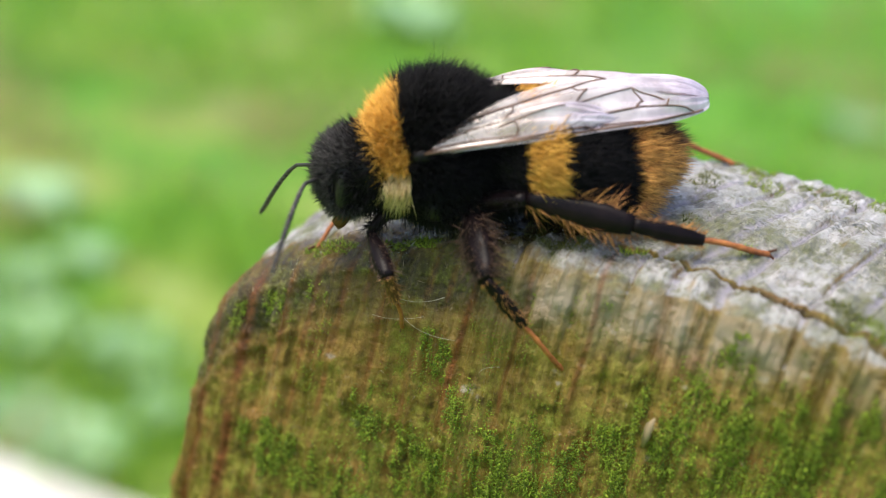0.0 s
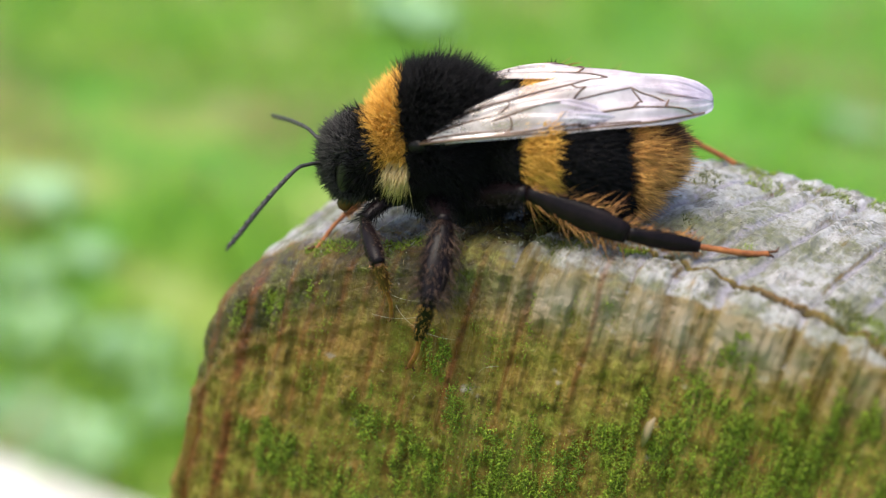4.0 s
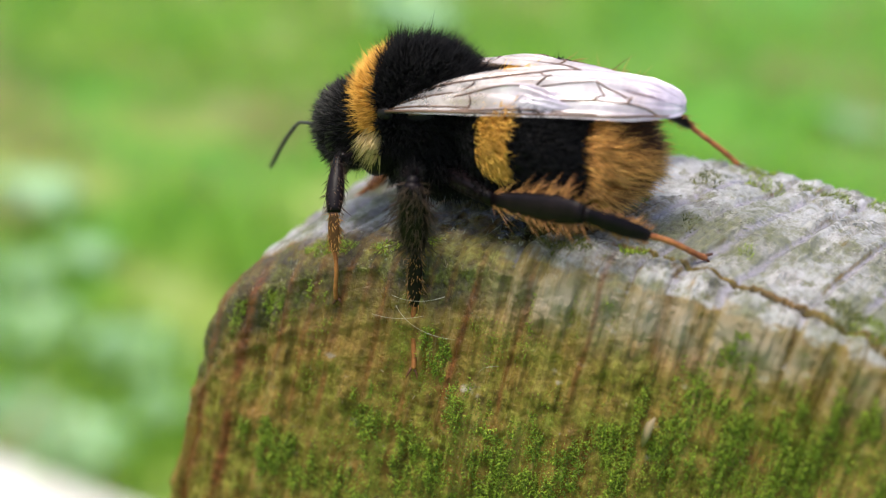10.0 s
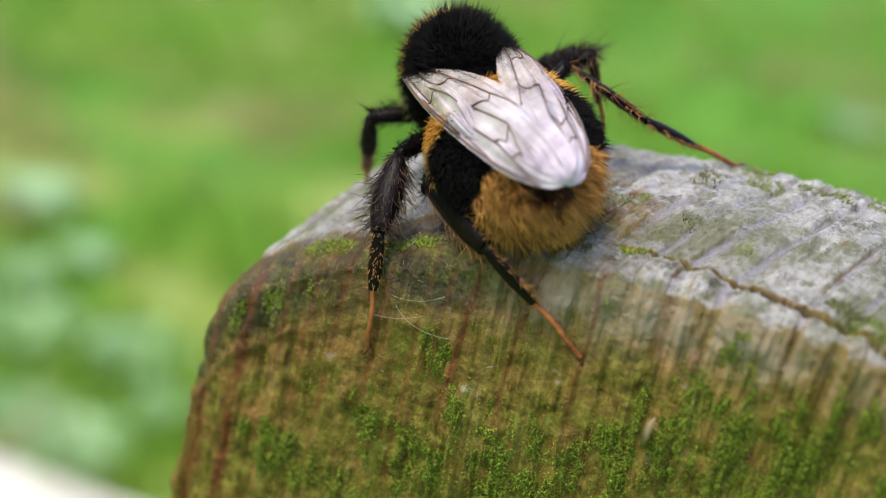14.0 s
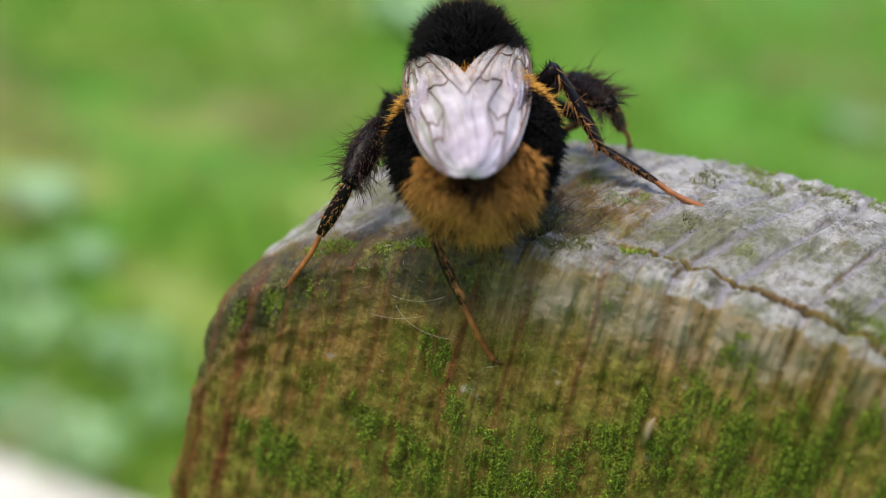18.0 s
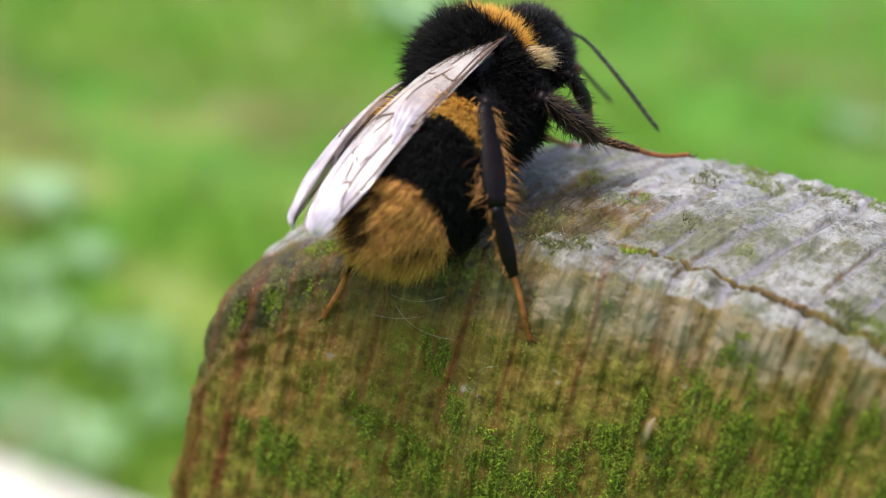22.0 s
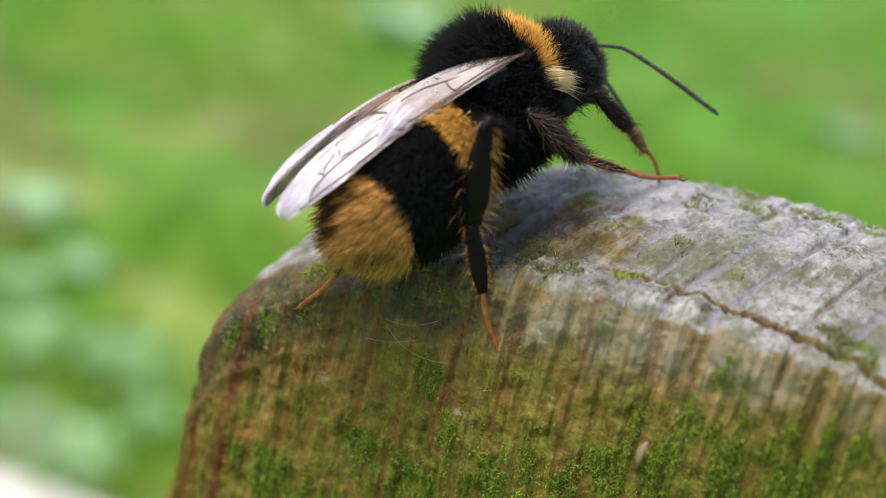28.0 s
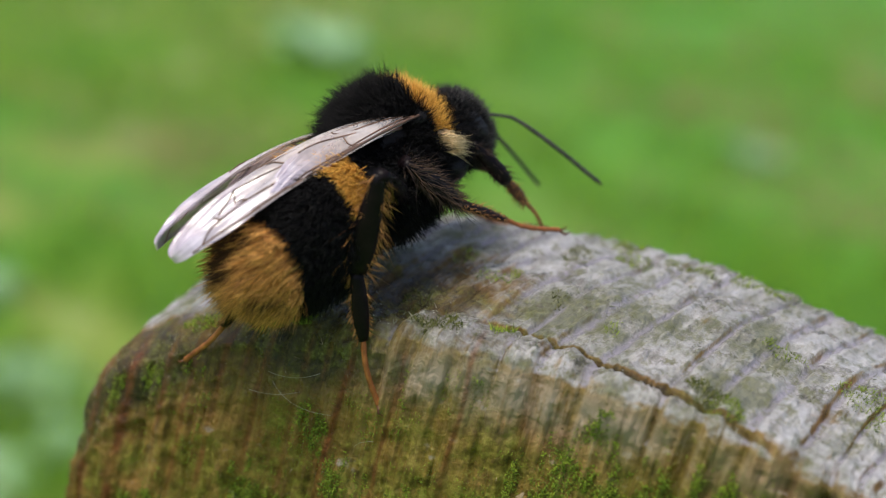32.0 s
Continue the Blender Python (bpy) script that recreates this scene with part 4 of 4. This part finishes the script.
def build_leg(key):
    hip, a, b, c, d, knee = LEGS[key]
    rear, front = key[1] == "3", key[1] == "1"
    v, f = ellipsoid((0, 0, 0), (0.75, 0.6, 0.7), 12, 12)
    coxa = part_mesh("leg", mesh_from("leg", scaled(v), f, [SHELL]), bee, {"1": "slender foreleg, black above and orange at the foot", "2": "hairy middle leg with orange foot", "3": "broad hind leg with orange fringe and foot"}[key[1]])
    coxa.matrix_basis = Matrix.Translation(tuple(q * MM for q in hip))
    fat = 1.15 if rear else (0.78 if front else 0.98)
    pieces = [
        segment("femur", a, [0.40 * fat, 0.56 * fat, 0.50 * fat, 0.34 * fat], 0.8, LEG_SHELL, coxa, BLACK_HAIR, 420, 0.6),
        segment("tibia", b, [0.24 * fat, 0.40 * fat, 0.52 * fat, 0.55 * fat, 0.40 * fat] if rear or front else [0.34, 0.62, 0.74, 0.66, 0.40], 0.42 if rear else 0.7, LEG_SHELL, coxa, RUST_HAIR if rear else MIXED_HAIR, 190 if rear else (200 if front else 620), 0.9 if rear else (0.45 if front else 1.0), fringe=rear),
        segment("basitarsus", c, [0.26 * fat, 0.36 * fat, 0.36 * fat, 0.22 * fat], 0.55, BROWN_SHELL if front else LEG_SHELL, coxa, RUST_HAIR, 170, 0.34, fringe=rear),
    ]
    # five small joints and two claws
    bits = []
    step = d / 5
    x = np.linspace(0, d, 26)
    swell = 0.100 * fat + 0.015 + 0.022 * ((x / step) % 1.0) * (x < d * 0.99)
    bits.append((*tube(np.stack([x, 0.06 * np.sin(x / d * 5), 0.16 * np.sin(x / d * math.pi)], 1), swell, 8), 0))
    for sgn in (1, -1):
        bits.append((*tube([(d - 0.05, 0.05 * sgn, 0), (d + 0.25, 0.2 * sgn, 0.05), (d + 0.42, 0.26 * sgn, -0.18)], [0.07, 0.06, 0.02], 6), 1))
    v, f, idx = join(bits)
    pieces.append(part_mesh("tarsus", mesh_from("tarsus", scaled(v), f, [ORANGE_SHELL, BROWN_SHELL], idx), coxa, "orange jointed foot with dark claws"))
    return pieces, Vector([q * MM for q in hip])


build_thorax()
build_abdomen()
HEAD = build_head()
build_neck()
build_wings()
FEELERS = {side: build_antenna(side) for side in ("left", "right")}
LEG_PARTS = {key: build_leg(key) for key in LEGS}

# ---- what moves ----
FEET = {
    "L3": [(0, 14.12, -3.04, 4.30), (5, 14.12, -3.08, 4.29), (5.4, 12.37, -3.62, 3.92), (9.4, 12.36, -3.74, 3.88), (10, 11.39, -3.73, 3.73), (11.2, 11.15, -3.74, 3.68), (11.7, 8.84, -6.05, 1.28), (12, 7.97, -5.77, -1.06), (13.8, 8.06, -5.81, -1.11), (14.4, 3.99, -4.47, -2.45), (15, 3.26, -4.23, -3.10), (18.3, 3.33, -4.24, -3.07), (18.8, 0.49, -3.32, -3.70), (19.8, 0.49, -3.32, -3.70), (20.2, 0.73, -3.39, -3.16), (21.2, 0.77, -3.40, -3.09), (21.7, -2.97, -2.16, -3.88), (22, -4.82, -1.56, -4.14), (23.5, -4.79, -1.58, -4.13), (24.5, -6.11, -1.14, -3.37), (25, -6.51, -1.00, -2.72), (28, -6.01, -1.17, -2.84), (32, -5.94, -1.19, -2.83)],
    "L2": [(0, 6.43, -5.27, -2.30), (3.1, 6.44, -5.26, -2.34), (3.5, 1.15, -3.53, -2.27), (4, -0.32, -3.04, -4.93), (10, -0.24, -3.07, -4.95), (10.6, -0.53, -2.98, -4.86), (13.6, -0.70, -2.95, -4.85), (14, -2.43, -2.42, -4.78), (15, -4.09, -1.80, -4.01), (15.8, -6.69, -0.95, -3.26), (19, -6.80, -0.91, -3.09), (19.6, -6.83, -0.89, -2.96), (19.6, -6.83, -0.89, -2.96), (20, -7.38, 4.70, -2.52), (20.4, -7.30, 5.60, -2.40), (21.2, -3.40, 9.98, -0.07), (25, -1.67, 11.31, 0.69), (28, -1.67, 11.89, 0.57), (32, -1.50, 11.14, 0.81)],
    "L1": [(0, -1.02, -2.81, -3.09), (3.8, -1.06, -2.80, -2.84), (4.6, -4.42, -1.70, -2.94), (10.2, -4.37, -1.71, -2.92), (10.7, -5.77, -0.70, -1.54), (11.5, -5.98, -0.28, -1.53), (11.8, -6.96, 5.07, -2.27), (12.6, -6.95, 5.36, -2.28), (13, -4.93, 8.51, -0.89), (15, -4.77, 11.35, -1.44), (20, -3.49, 11.41, -0.44), (21.5, 6.86, 9.08, 3.87), (25, 8.43, 8.78, 4.17), (28, 9.40, 8.52, 4.35), (32, 9.69, 8.48, 4.38)],
    "R1": [(0, -6.03, 0.32, -1.45), (4.5, -6.02, 0.24, -1.45), (5.2, -6.87, 2.22, -2.13), (9, -6.85, 2.93, -2.10), (12, -3.40, 9.98, -0.07), (16, 0.83, 10.42, 1.98), (20, 5.20, 8.60, 3.90), (24.4, 7.00, 6.20, 4.80), (25, 7.90, 0.24, 6.99), (27, 9.96, 5.92, 5.18), (28, 9.96, 5.92, 5.18), (30, 10.02, 5.94, 5.27), (32, 10.11, 5.90, 5.27)],
    "R3": [(0, 13.52, 7.17, 4.94), (10, 13.73, 7.08, 4.97), (17.4, 13.84, 7.07, 4.98), (17.8, 11.94, -0.13, 4.60), (20.7, 11.93, -0.24, 4.58), (21, 3.64, -1.71, 2.41), (21.4, 4.69, -4.70, -1.45), (24, 4.72, -4.70, -1.59), (24.6, 4.72, -4.71, -1.69), (25, 4.73, -4.71, -1.76), (27.5, 3.73, -4.37, -1.63), (30, 3.43, -4.36, -1.38), (28, 3.48, -4.36, -1.61), (30, 3.43, -4.36, -1.38), (32, 3.45, -4.34, -1.45)],
    "R2": [(0, -0.50, 7.20, 1.88), (10, -0.30, 7.40, 1.95), (12, 3.00, 8.60, 3.01), (15, 8.30, 8.50, 4.26), (19, 8.44, 8.75, 4.18), (19.7, 8.44, 8.75, 4.18), (20, 9.49, 6.91, 4.83), (20.6, 10.77, 5.15, 5.45), (23, 10.80, 4.84, 5.65), (25, 10.53, 3.26, 5.99), (28, 10.50, 3.60, 6.00), (30, 10.45, 2.96, 6.27), (32, 10.52, 3.02, 6.25)],
}
FEELER_TIPS = {
    "left": [(0, 2.10, 7.30, -0.16), (0.5, 1.66, 7.44, 0.37), (1, 2.00, 7.36, 0.36), (1.5, 3.12, 6.97, 0.44), (2, 4.78, 5.89, -0.61), (2.5, 3.77, 6.44, -1.19), (3, 4.06, 6.07, -1.79), (3.5, 4.15, 6.36, -0.42), (5.5, 0.50, 7.57, 0.00), (6, 0.04, 7.49, -0.77), (6.5, -0.01, 7.53, -0.52), (7, 0.05, 7.58, -0.08), (7.5, 1.19, 7.52, 0.46), (8, -0.23, 7.59, 0.27), (8.5, -1.34, 7.46, 0.19), (9, -0.83, 7.54, 0.30), (9.5, 5.64, -1.44, -4.50), (10, 5.03, -3.57, -4.05), (10.5, 1.60, -6.50, -3.00), (12, 1.60, -6.50, -3.00), (13, 5.50, -1.20, -4.70), (19.3, 5.50, -1.20, -4.70), (21, 1.38, 0.45, -6.98), (21.5, 1.72, 1.62, -6.75), (22, 3.32, 2.63, -5.86), (22.5, 3.95, 2.81, -5.42), (23, 3.21, 2.95, -5.78), (23.5, 3.44, 1.30, -6.20), (24, 5.71, 2.14, -4.16), (25, 4.46, 1.94, -5.42), (25.5, 5.75, 1.75, -4.27), (28, 2.76, 2.89, -6.01), (32, 4.11, 2.68, -5.37)],
    "right": [(0, 3.38, -4.58, -4.60), (0.5, 3.17, -5.54, -3.71), (1, 3.20, -6.14, -2.73), (1.5, 3.99, -5.90, -2.29), (2, 4.60, -5.21, -2.72), (2.5, 4.64, -3.69, -4.35), (3, 4.92, -2.85, -4.63), (3.5, 5.04, -5.41, -1.52), (5.2, 2.60, -6.90, -1.00), (10, 2.10, -6.70, -2.50), (12, 1.60, -6.50, -3.00), (13, 5.50, 1.20, -4.70), (19.3, 5.50, -1.20, -4.70), (20, -1.52, -6.47, -3.14), (20.5, -1.46, -5.41, -4.61), (21, -1.68, -2.27, -6.53), (21.5, -0.44, -1.58, -6.91), (22, 0.40, -0.57, -7.07), (22.5, -0.35, -2.22, -6.75), (23, 0.29, -0.69, -7.07), (23.5, 2.15, -2.25, -6.46), (24, 1.90, -0.68, -6.85), (24.5, 3.67, -1.07, -6.12), (25, 2.89, -0.99, -6.50), (25.5, 2.27, -3.24, -6.02), (28, 3.73, -0.89, -6.12), (28.7, 3.17, 0.16, -6.45), (29, 2.08, 1.34, -6.71), (29.5, 1.84, -0.86, -6.85), (30, 1.27, -1.62, -6.83), (31, 3.92, -1.16, -5.96), (32, 3.90, -0.94, -6.02)],
}

# knees and ankles in the bee's axes
KNEES = {
    "L1": [(0, 3.22, 1.55, -3.26), (3.5, 3.37, 2.84, -2.81), (6, 3.73, 2.00, -1.98), (9, 3.60, 2.13, -1.97), (11, 2.92, 2.99, -1.06), (12, 2.56, 2.69, -1.56), (13, 3.89, 2.99, -2.10), (14, 2.11, 4.37, -1.19)],
    "L2": [(0, -1.34, 2.00, -2.51), (3.5, -0.26, 3.77, -2.55), (6, -1.39, 5.89, -0.69), (9, -1.47, 5.49, -1.02), (11, -2.01, 5.44, -1.09), (12, -1.02, 3.48, -2.32), (13, -1.86, 4.32, -1.75), (14, -2.88, 4.57, -1.10), (17, -1.64, 4.08, -1.02), (19, -2.02, 4.85, -1.03), (20, 0.42, 5.12, -2.03)],
    "L3": [(0, -3.53, 3.42, -1.34), (6, -3.72, 3.88, -1.06), (9, -4.79, 4.77, -1.84), (11, -4.62, 2.82, -3.17), (12, -3.69, 3.59, -2.31), (13, -4.47, 3.69, -2.02), (14, -4.92, 4.05, -2.08), (15.5, -6.50, 2.74, 0.27), (18.3, -6.55, 1.80, 0.06), (19, -5.91, 3.26, -0.32), (20.2, -4.31, 3.27, -3.17), (21.2, -4.79, 4.19, -1.71), (22, -5.71, 4.46, -0.75), (25, -6.77, 5.22, -1.45), (28, -6.45, 5.05, -1.49), (32, -6.23, 5.11, -1.42)],
    "R3": [(12, -5.11, -4.70, 1.15), (13, -2.80, -5.27, 0.15), (14, -0.75, -5.18, -0.60), (17, -0.08, -4.80, -0.45), (19, -3.79, -3.44, 1.42), (20, -2.28, -3.63, 0.77), (20.9, -3.86, -3.88, -0.16), (23, -3.86, -3.88, -0.16), (25, -3.83, -4.99, 0.11), (28, -4.15, -5.06, -0.15), (30, -4.75, -5.10, -0.11), (32, -4.37, -5.18, -0.19)],
    "R2": [(19, 2.63, -4.86, -2.01), (20, 3.28, -4.34, -2.85), (21, -1.29, -4.07, -1.91), (23, -0.79, -3.35, -2.16), (25, -1.00, -3.79, -1.54), (28, -1.00, -2.83, -1.38), (30, -1.86, -3.07, -0.56), (32, -1.65, -3.03, -0.48)],
    "R1": [(25, 1.75, -3.18, -2.53), (28, 3.17, -1.98, -2.34), (30, 2.84, -1.95, -1.59), (32, 2.92, -1.97, -1.48)],
}
SHINS = {
    "L1": [(0, 2.66, 4.15, -4.14), (3.5, 2.56, 5.38, -3.67), (6, 3.01, 4.47, -3.06), (9, 2.76, 4.39, -3.39), (11, 2.63, 5.37, -2.50), (12, 3.50, 3.29, -4.13), (13, 2.62, 3.55, -4.53), (14, 0.49, 5.45, -3.20)],
    "L2": [(0, -1.43, 5.66, -3.84), (3.5, 0.11, 7.62, -3.05), (6, -0.91, 4.74, -4.38), (9, -1.05, 4.52, -4.78), (11, -1.21, 4.74, -4.85), (12, -2.82, 5.82, -4.87), (13, -4.07, 6.46, -4.14), (14, -5.36, 6.80, -3.11), (17, -4.37, 6.47, -2.44), (19, -5.45, 5.60, -2.73), (20, -3.23, 5.51, -3.33)],
    "L3": [(0, -7.88, 4.84, -2.41), (6, -7.90, 4.78, -3.01), (9, -8.07, 2.28, -4.11), (11, -9.09, 4.24, -2.89), (12, -8.21, 4.46, -3.27), (13, -9.07, 3.34, -2.89), (14, -9.47, 3.25, -2.93), (17, -9.88, 2.32, -3.14), (19, -9.69, 3.17, -3.12), (20, -8.81, 3.17, -2.76), (21, -8.65, 2.57, -2.49), (22, -9.51, 2.81, -1.63), (23, -9.74, 2.82, -1.91), (25, -9.89, 2.63, -2.70), (28, -9.69, 2.67, -2.84), (30, -9.73, 2.99, -2.91), (32, -9.49, 2.90, -2.97)],
    "R3": [(12, -8.24, -6.84, -1.62), (13, -5.44, -7.79, -2.81), (14, -4.15, -7.36, -3.00), (17, -2.27, -7.77, -3.36), (19, -3.79, -5.30, -2.90), (20, -2.94, -5.99, -3.24), (20.9, -7.03, -3.82, -3.63), (23, -7.03, -3.82, -3.63), (25, -5.79, -3.08, -3.71), (28, -6.25, -2.78, -3.68), (30, -6.52, -2.41, -3.53), (32, -6.35, -2.68, -3.65)],
    "R2": [(19, -0.65, -6.79, -2.87), (20, -0.06, -6.36, -2.82), (21, 0.32, -3.46, -5.41), (23, 1.08, -2.45, -5.46), (25, 0.91, -2.50, -4.68), (28, 0.78, -1.77, -4.68), (30, 0.31, -2.25, -3.69), (32, 0.47, -2.21, -3.65)],
    "R1": [(25, 1.11, -5.89, -2.85), (28, 4.19, -1.46, -4.89), (30, 3.95, -1.76, -4.15), (32, 3.97, -1.64, -4.06)],
}


def spot(x, y, z, heading, climb, roll):
    """The bee's pose: thorax in mm, heading from east, nose up, roll to its right, degrees."""
    turn = Matrix.Rotation(radians(heading), 4, "Z") @ Matrix.Rotation(radians(-climb), 4, "Y") @ Matrix.Rotation(radians(roll), 4, "X")
    return Matrix.Translation((x * MM, y * MM, TOP + z * MM)) @ turn


BEE_ROWS = [
    (0, spot(-1.44, -1.67, 5.62, 188.97, -16.02, -7.99)),
    (3, spot(-0.95, -0.68, 5.68, 183.91, -14.77, -10.45)),
    (6, spot(-2.75, -0.06, 5.68, 176.50, -18.46, -10.36)),
    (7.5, spot(-2.75, -0.01, 5.90, 175.56, -17.22, -10.64)),
    (9, spot(-2.59, 0.74, 5.94, 169.83, -14.92, -8.80)),
    (10, spot(-2.38, 1.30, 6.13, 162.33, -13.50, -9.78)),
    (11, spot(-2.79, 1.67, 6.34, 158.15, -11.61, -8.00)),
    (12, spot(-2.34, 2.61, 6.78, 147.72, -2.02, -13.04)),
    (13, spot(-1.56, 3.10, 7.09, 131.33, 1.62, -21.35)),
    (14.4, spot(-0.64, 4.48, 7.11, 111.46, 4.89, -24.16)),
    (17, spot(-0.58, 4.43, 7.39, 101.18, 5.34, -21.23)),
    (18, spot(-0.53, 4.26, 7.52, 95.85, 6.59, -19.84)),
    (19, spot(-0.53, 4.10, 7.60, 92.88, 8.60, -19.74)),
    (19.5, spot(-0.66, 3.72, 7.54, 92.19, 10.14, -18.85)),
    (20, spot(-1.10, 3.05, 7.81, 88.36, 18.95, -19.10)),
    (20.5, spot(-1.14, 2.69, 8.22, 77.94, 31.11, -24.04)),
    (21, spot(-0.34, 2.90, 7.81, 69.42, 28.80, -41.05)),
    (22, spot(-0.05, 3.07, 7.73, 63.35, 29.41, -44.79)),
    (23, spot(-0.05, 2.74, 7.78, 59.26, 30.41, -40.72)),
    (25, spot(0.86, 1.70, 8.24, 44.67, 33.58, -33.50)),
    (28, spot(0.92, 2.14, 8.93, 47.00, 29.36, -34.06)),
    (30, spot(1.44, 2.45, 8.84, 50.43, 24.05, -34.31)),
    (32, spot(1.48, 2.48, 8.73, 47.48, 24.56, -33.99)),
]


def glide(rows, t):
    """Value between rows (t, x, y, z), easing, with a lift in quick steps."""
    if t <= rows[0][0]:
        return Vector(rows[0][1:])
    for a, b in zip(rows, rows[1:]):
        if t <= b[0]:
            s = (t - a[0]) / (b[0] - a[0])
            s = s * s * (3 - 2 * s)
            va, vb = Vector(a[1:]), Vector(b[1:])
            return va.lerp(vb, s)
    return Vector(rows[-1][1:])


def bone(a, b, up):
    """Pose whose x axis runs from a to b."""
    x = (b - a).normalized()
    y = up.cross(x)
    if y.length < 1e-9:
        y = Vector((0, 1, 0))
    y.normalize()
    z = x.cross(y)
    m = Matrix((x, y, z)).transposed().to_4x4()
    m.translation = a
    return m


def leg_joints(key, foot, knee, out):
    """Femur root, knee, ankle, mid-foot and toe in the bee's space (mm): the knee gives way where the toe is out of reach."""
    hip, a, b, c, d, rest = LEGS[key]
    hip = Vector(hip)
    sole = (c + d) * 0.98
    gap = foot - knee
    if gap.length > (b + sole) * 0.985:
        knee = foot - gap.normalized() * (b + sole) * 0.985
        gap = foot - knee
    if gap.length < abs(sole - b) + 0.8:
        gap = gap.normalized() * (abs(sole - b) + 0.8)
        knee = foot - gap
    dist = gap.length
    along = (b * b - sole * sole + dist * dist) / (2 * dist)
    high = math.sqrt(max(b * b - along * along, 0.0))
    axis = gap / dist
    out = (out - axis * out.dot(axis)).normalized()
    ankle = knee + axis * along + out * high
    root = knee + (hip - knee).normalized() * a
    mid = ankle + (foot - ankle) * (c / (c + d)) + out * 0.2
    return root, knee, ankle, mid, foot, out


def sampler(ob):
    keys = ob.animation_data
    curves = {(c.data_path, c.array_index): c for c in keys.action.layers[0].strips[0].channelbag(keys.action_slot).fcurves}

    def at(t):
        fr = frame(t)
        loc = Vector([curves["location", k].evaluate(fr) for k in range(3)])
        from_keys = [curves["rotation_quaternion", k].evaluate(fr) for k in range(4)]
        q = Matrix.Identity(4).to_quaternion()
        q.w, q.x, q.y, q.z = from_keys
        q.normalize()
        return Matrix.Translation(loc) @ q.to_matrix().to_4x4()
    return at


def motions():
    walk(bee, BEE_ROWS)
    at = sampler(bee)
    times = sorted({round(0.25 * k, 2) for k in range(129)} | {round(r[0], 2) for rows in FEET.values() for r in rows})
    for key, (pieces, hip) in LEG_PARTS.items():
        rows = [[] for _ in pieces]
        for t in times:
            m = at(t)
            foot = m.inverted() @ (glide(FEET[key], t) * MM + Vector((0, 0, TOP))) / MM
            knee = glide(KNEES[key], t) if key in KNEES else Vector(LEGS[key][5])
            *j, pole = leg_joints(key, foot, knee, glide(SHINS[key], t) - knee)
            for k in range(4):
                run = (j[k + 1] - j[k]).normalized()
                side = Vector((-0.2, 1.0 if key[0] == "L" else -1.0, 0.3)) if key[1] == "3" else pole
                pm = bone(j[k] * MM, j[k + 1] * MM, run.cross(side) if k in (1, 2) else pole)
                pm.translation -= hip
                rows[k].append((t, pm))
        for ob, r in zip(pieces, rows):
            walk(ob, r)
    # the head is tucked in while the bee turns away
    walk(HEAD, [(t, Matrix.Translation((x * MM, y * MM, z * MM))) for t, x, y, z in ((0.0, 0, 0, 0), (9.5, 0, 0, 0), (11.0, -0.7, -0.5, -0.3), (12.0, -1.2, -0.7, -0.4), (15.0, -1.0, -0.4, -0.3), (19.5, 0, 0, 0), (32.0, 0, 0, 0))])
    for ob, sgn in WINGS:
        hinge = Matrix.Translation((0, 2.6 * sgn * MM, 0.9 * MM))
        spread = hinge @ Matrix.Rotation(radians(-2.5 if sgn > 0 else 1.0), 4, "Z") @ Matrix.Rotation(radians(3.5 if sgn > 0 else 0.5), 4, "Y") @ hinge.inverted()
        rest = Matrix.Identity(4)
        walk(ob, [(0.0, rest), (19.6, rest), (21.0, spread), (32.0, spread)])
    for side, ob in FEELERS.items():
        base = Vector(ANTENNA_BASE[side])
        rows = []
        for t, x, y, z in FEELER_TIPS[side]:
            rows.append((t, bone(base * MM, (base + Vector((x, y, z))) * MM, Vector((0.3, 0, 1)))))
        walk(ob, rows)


motions()
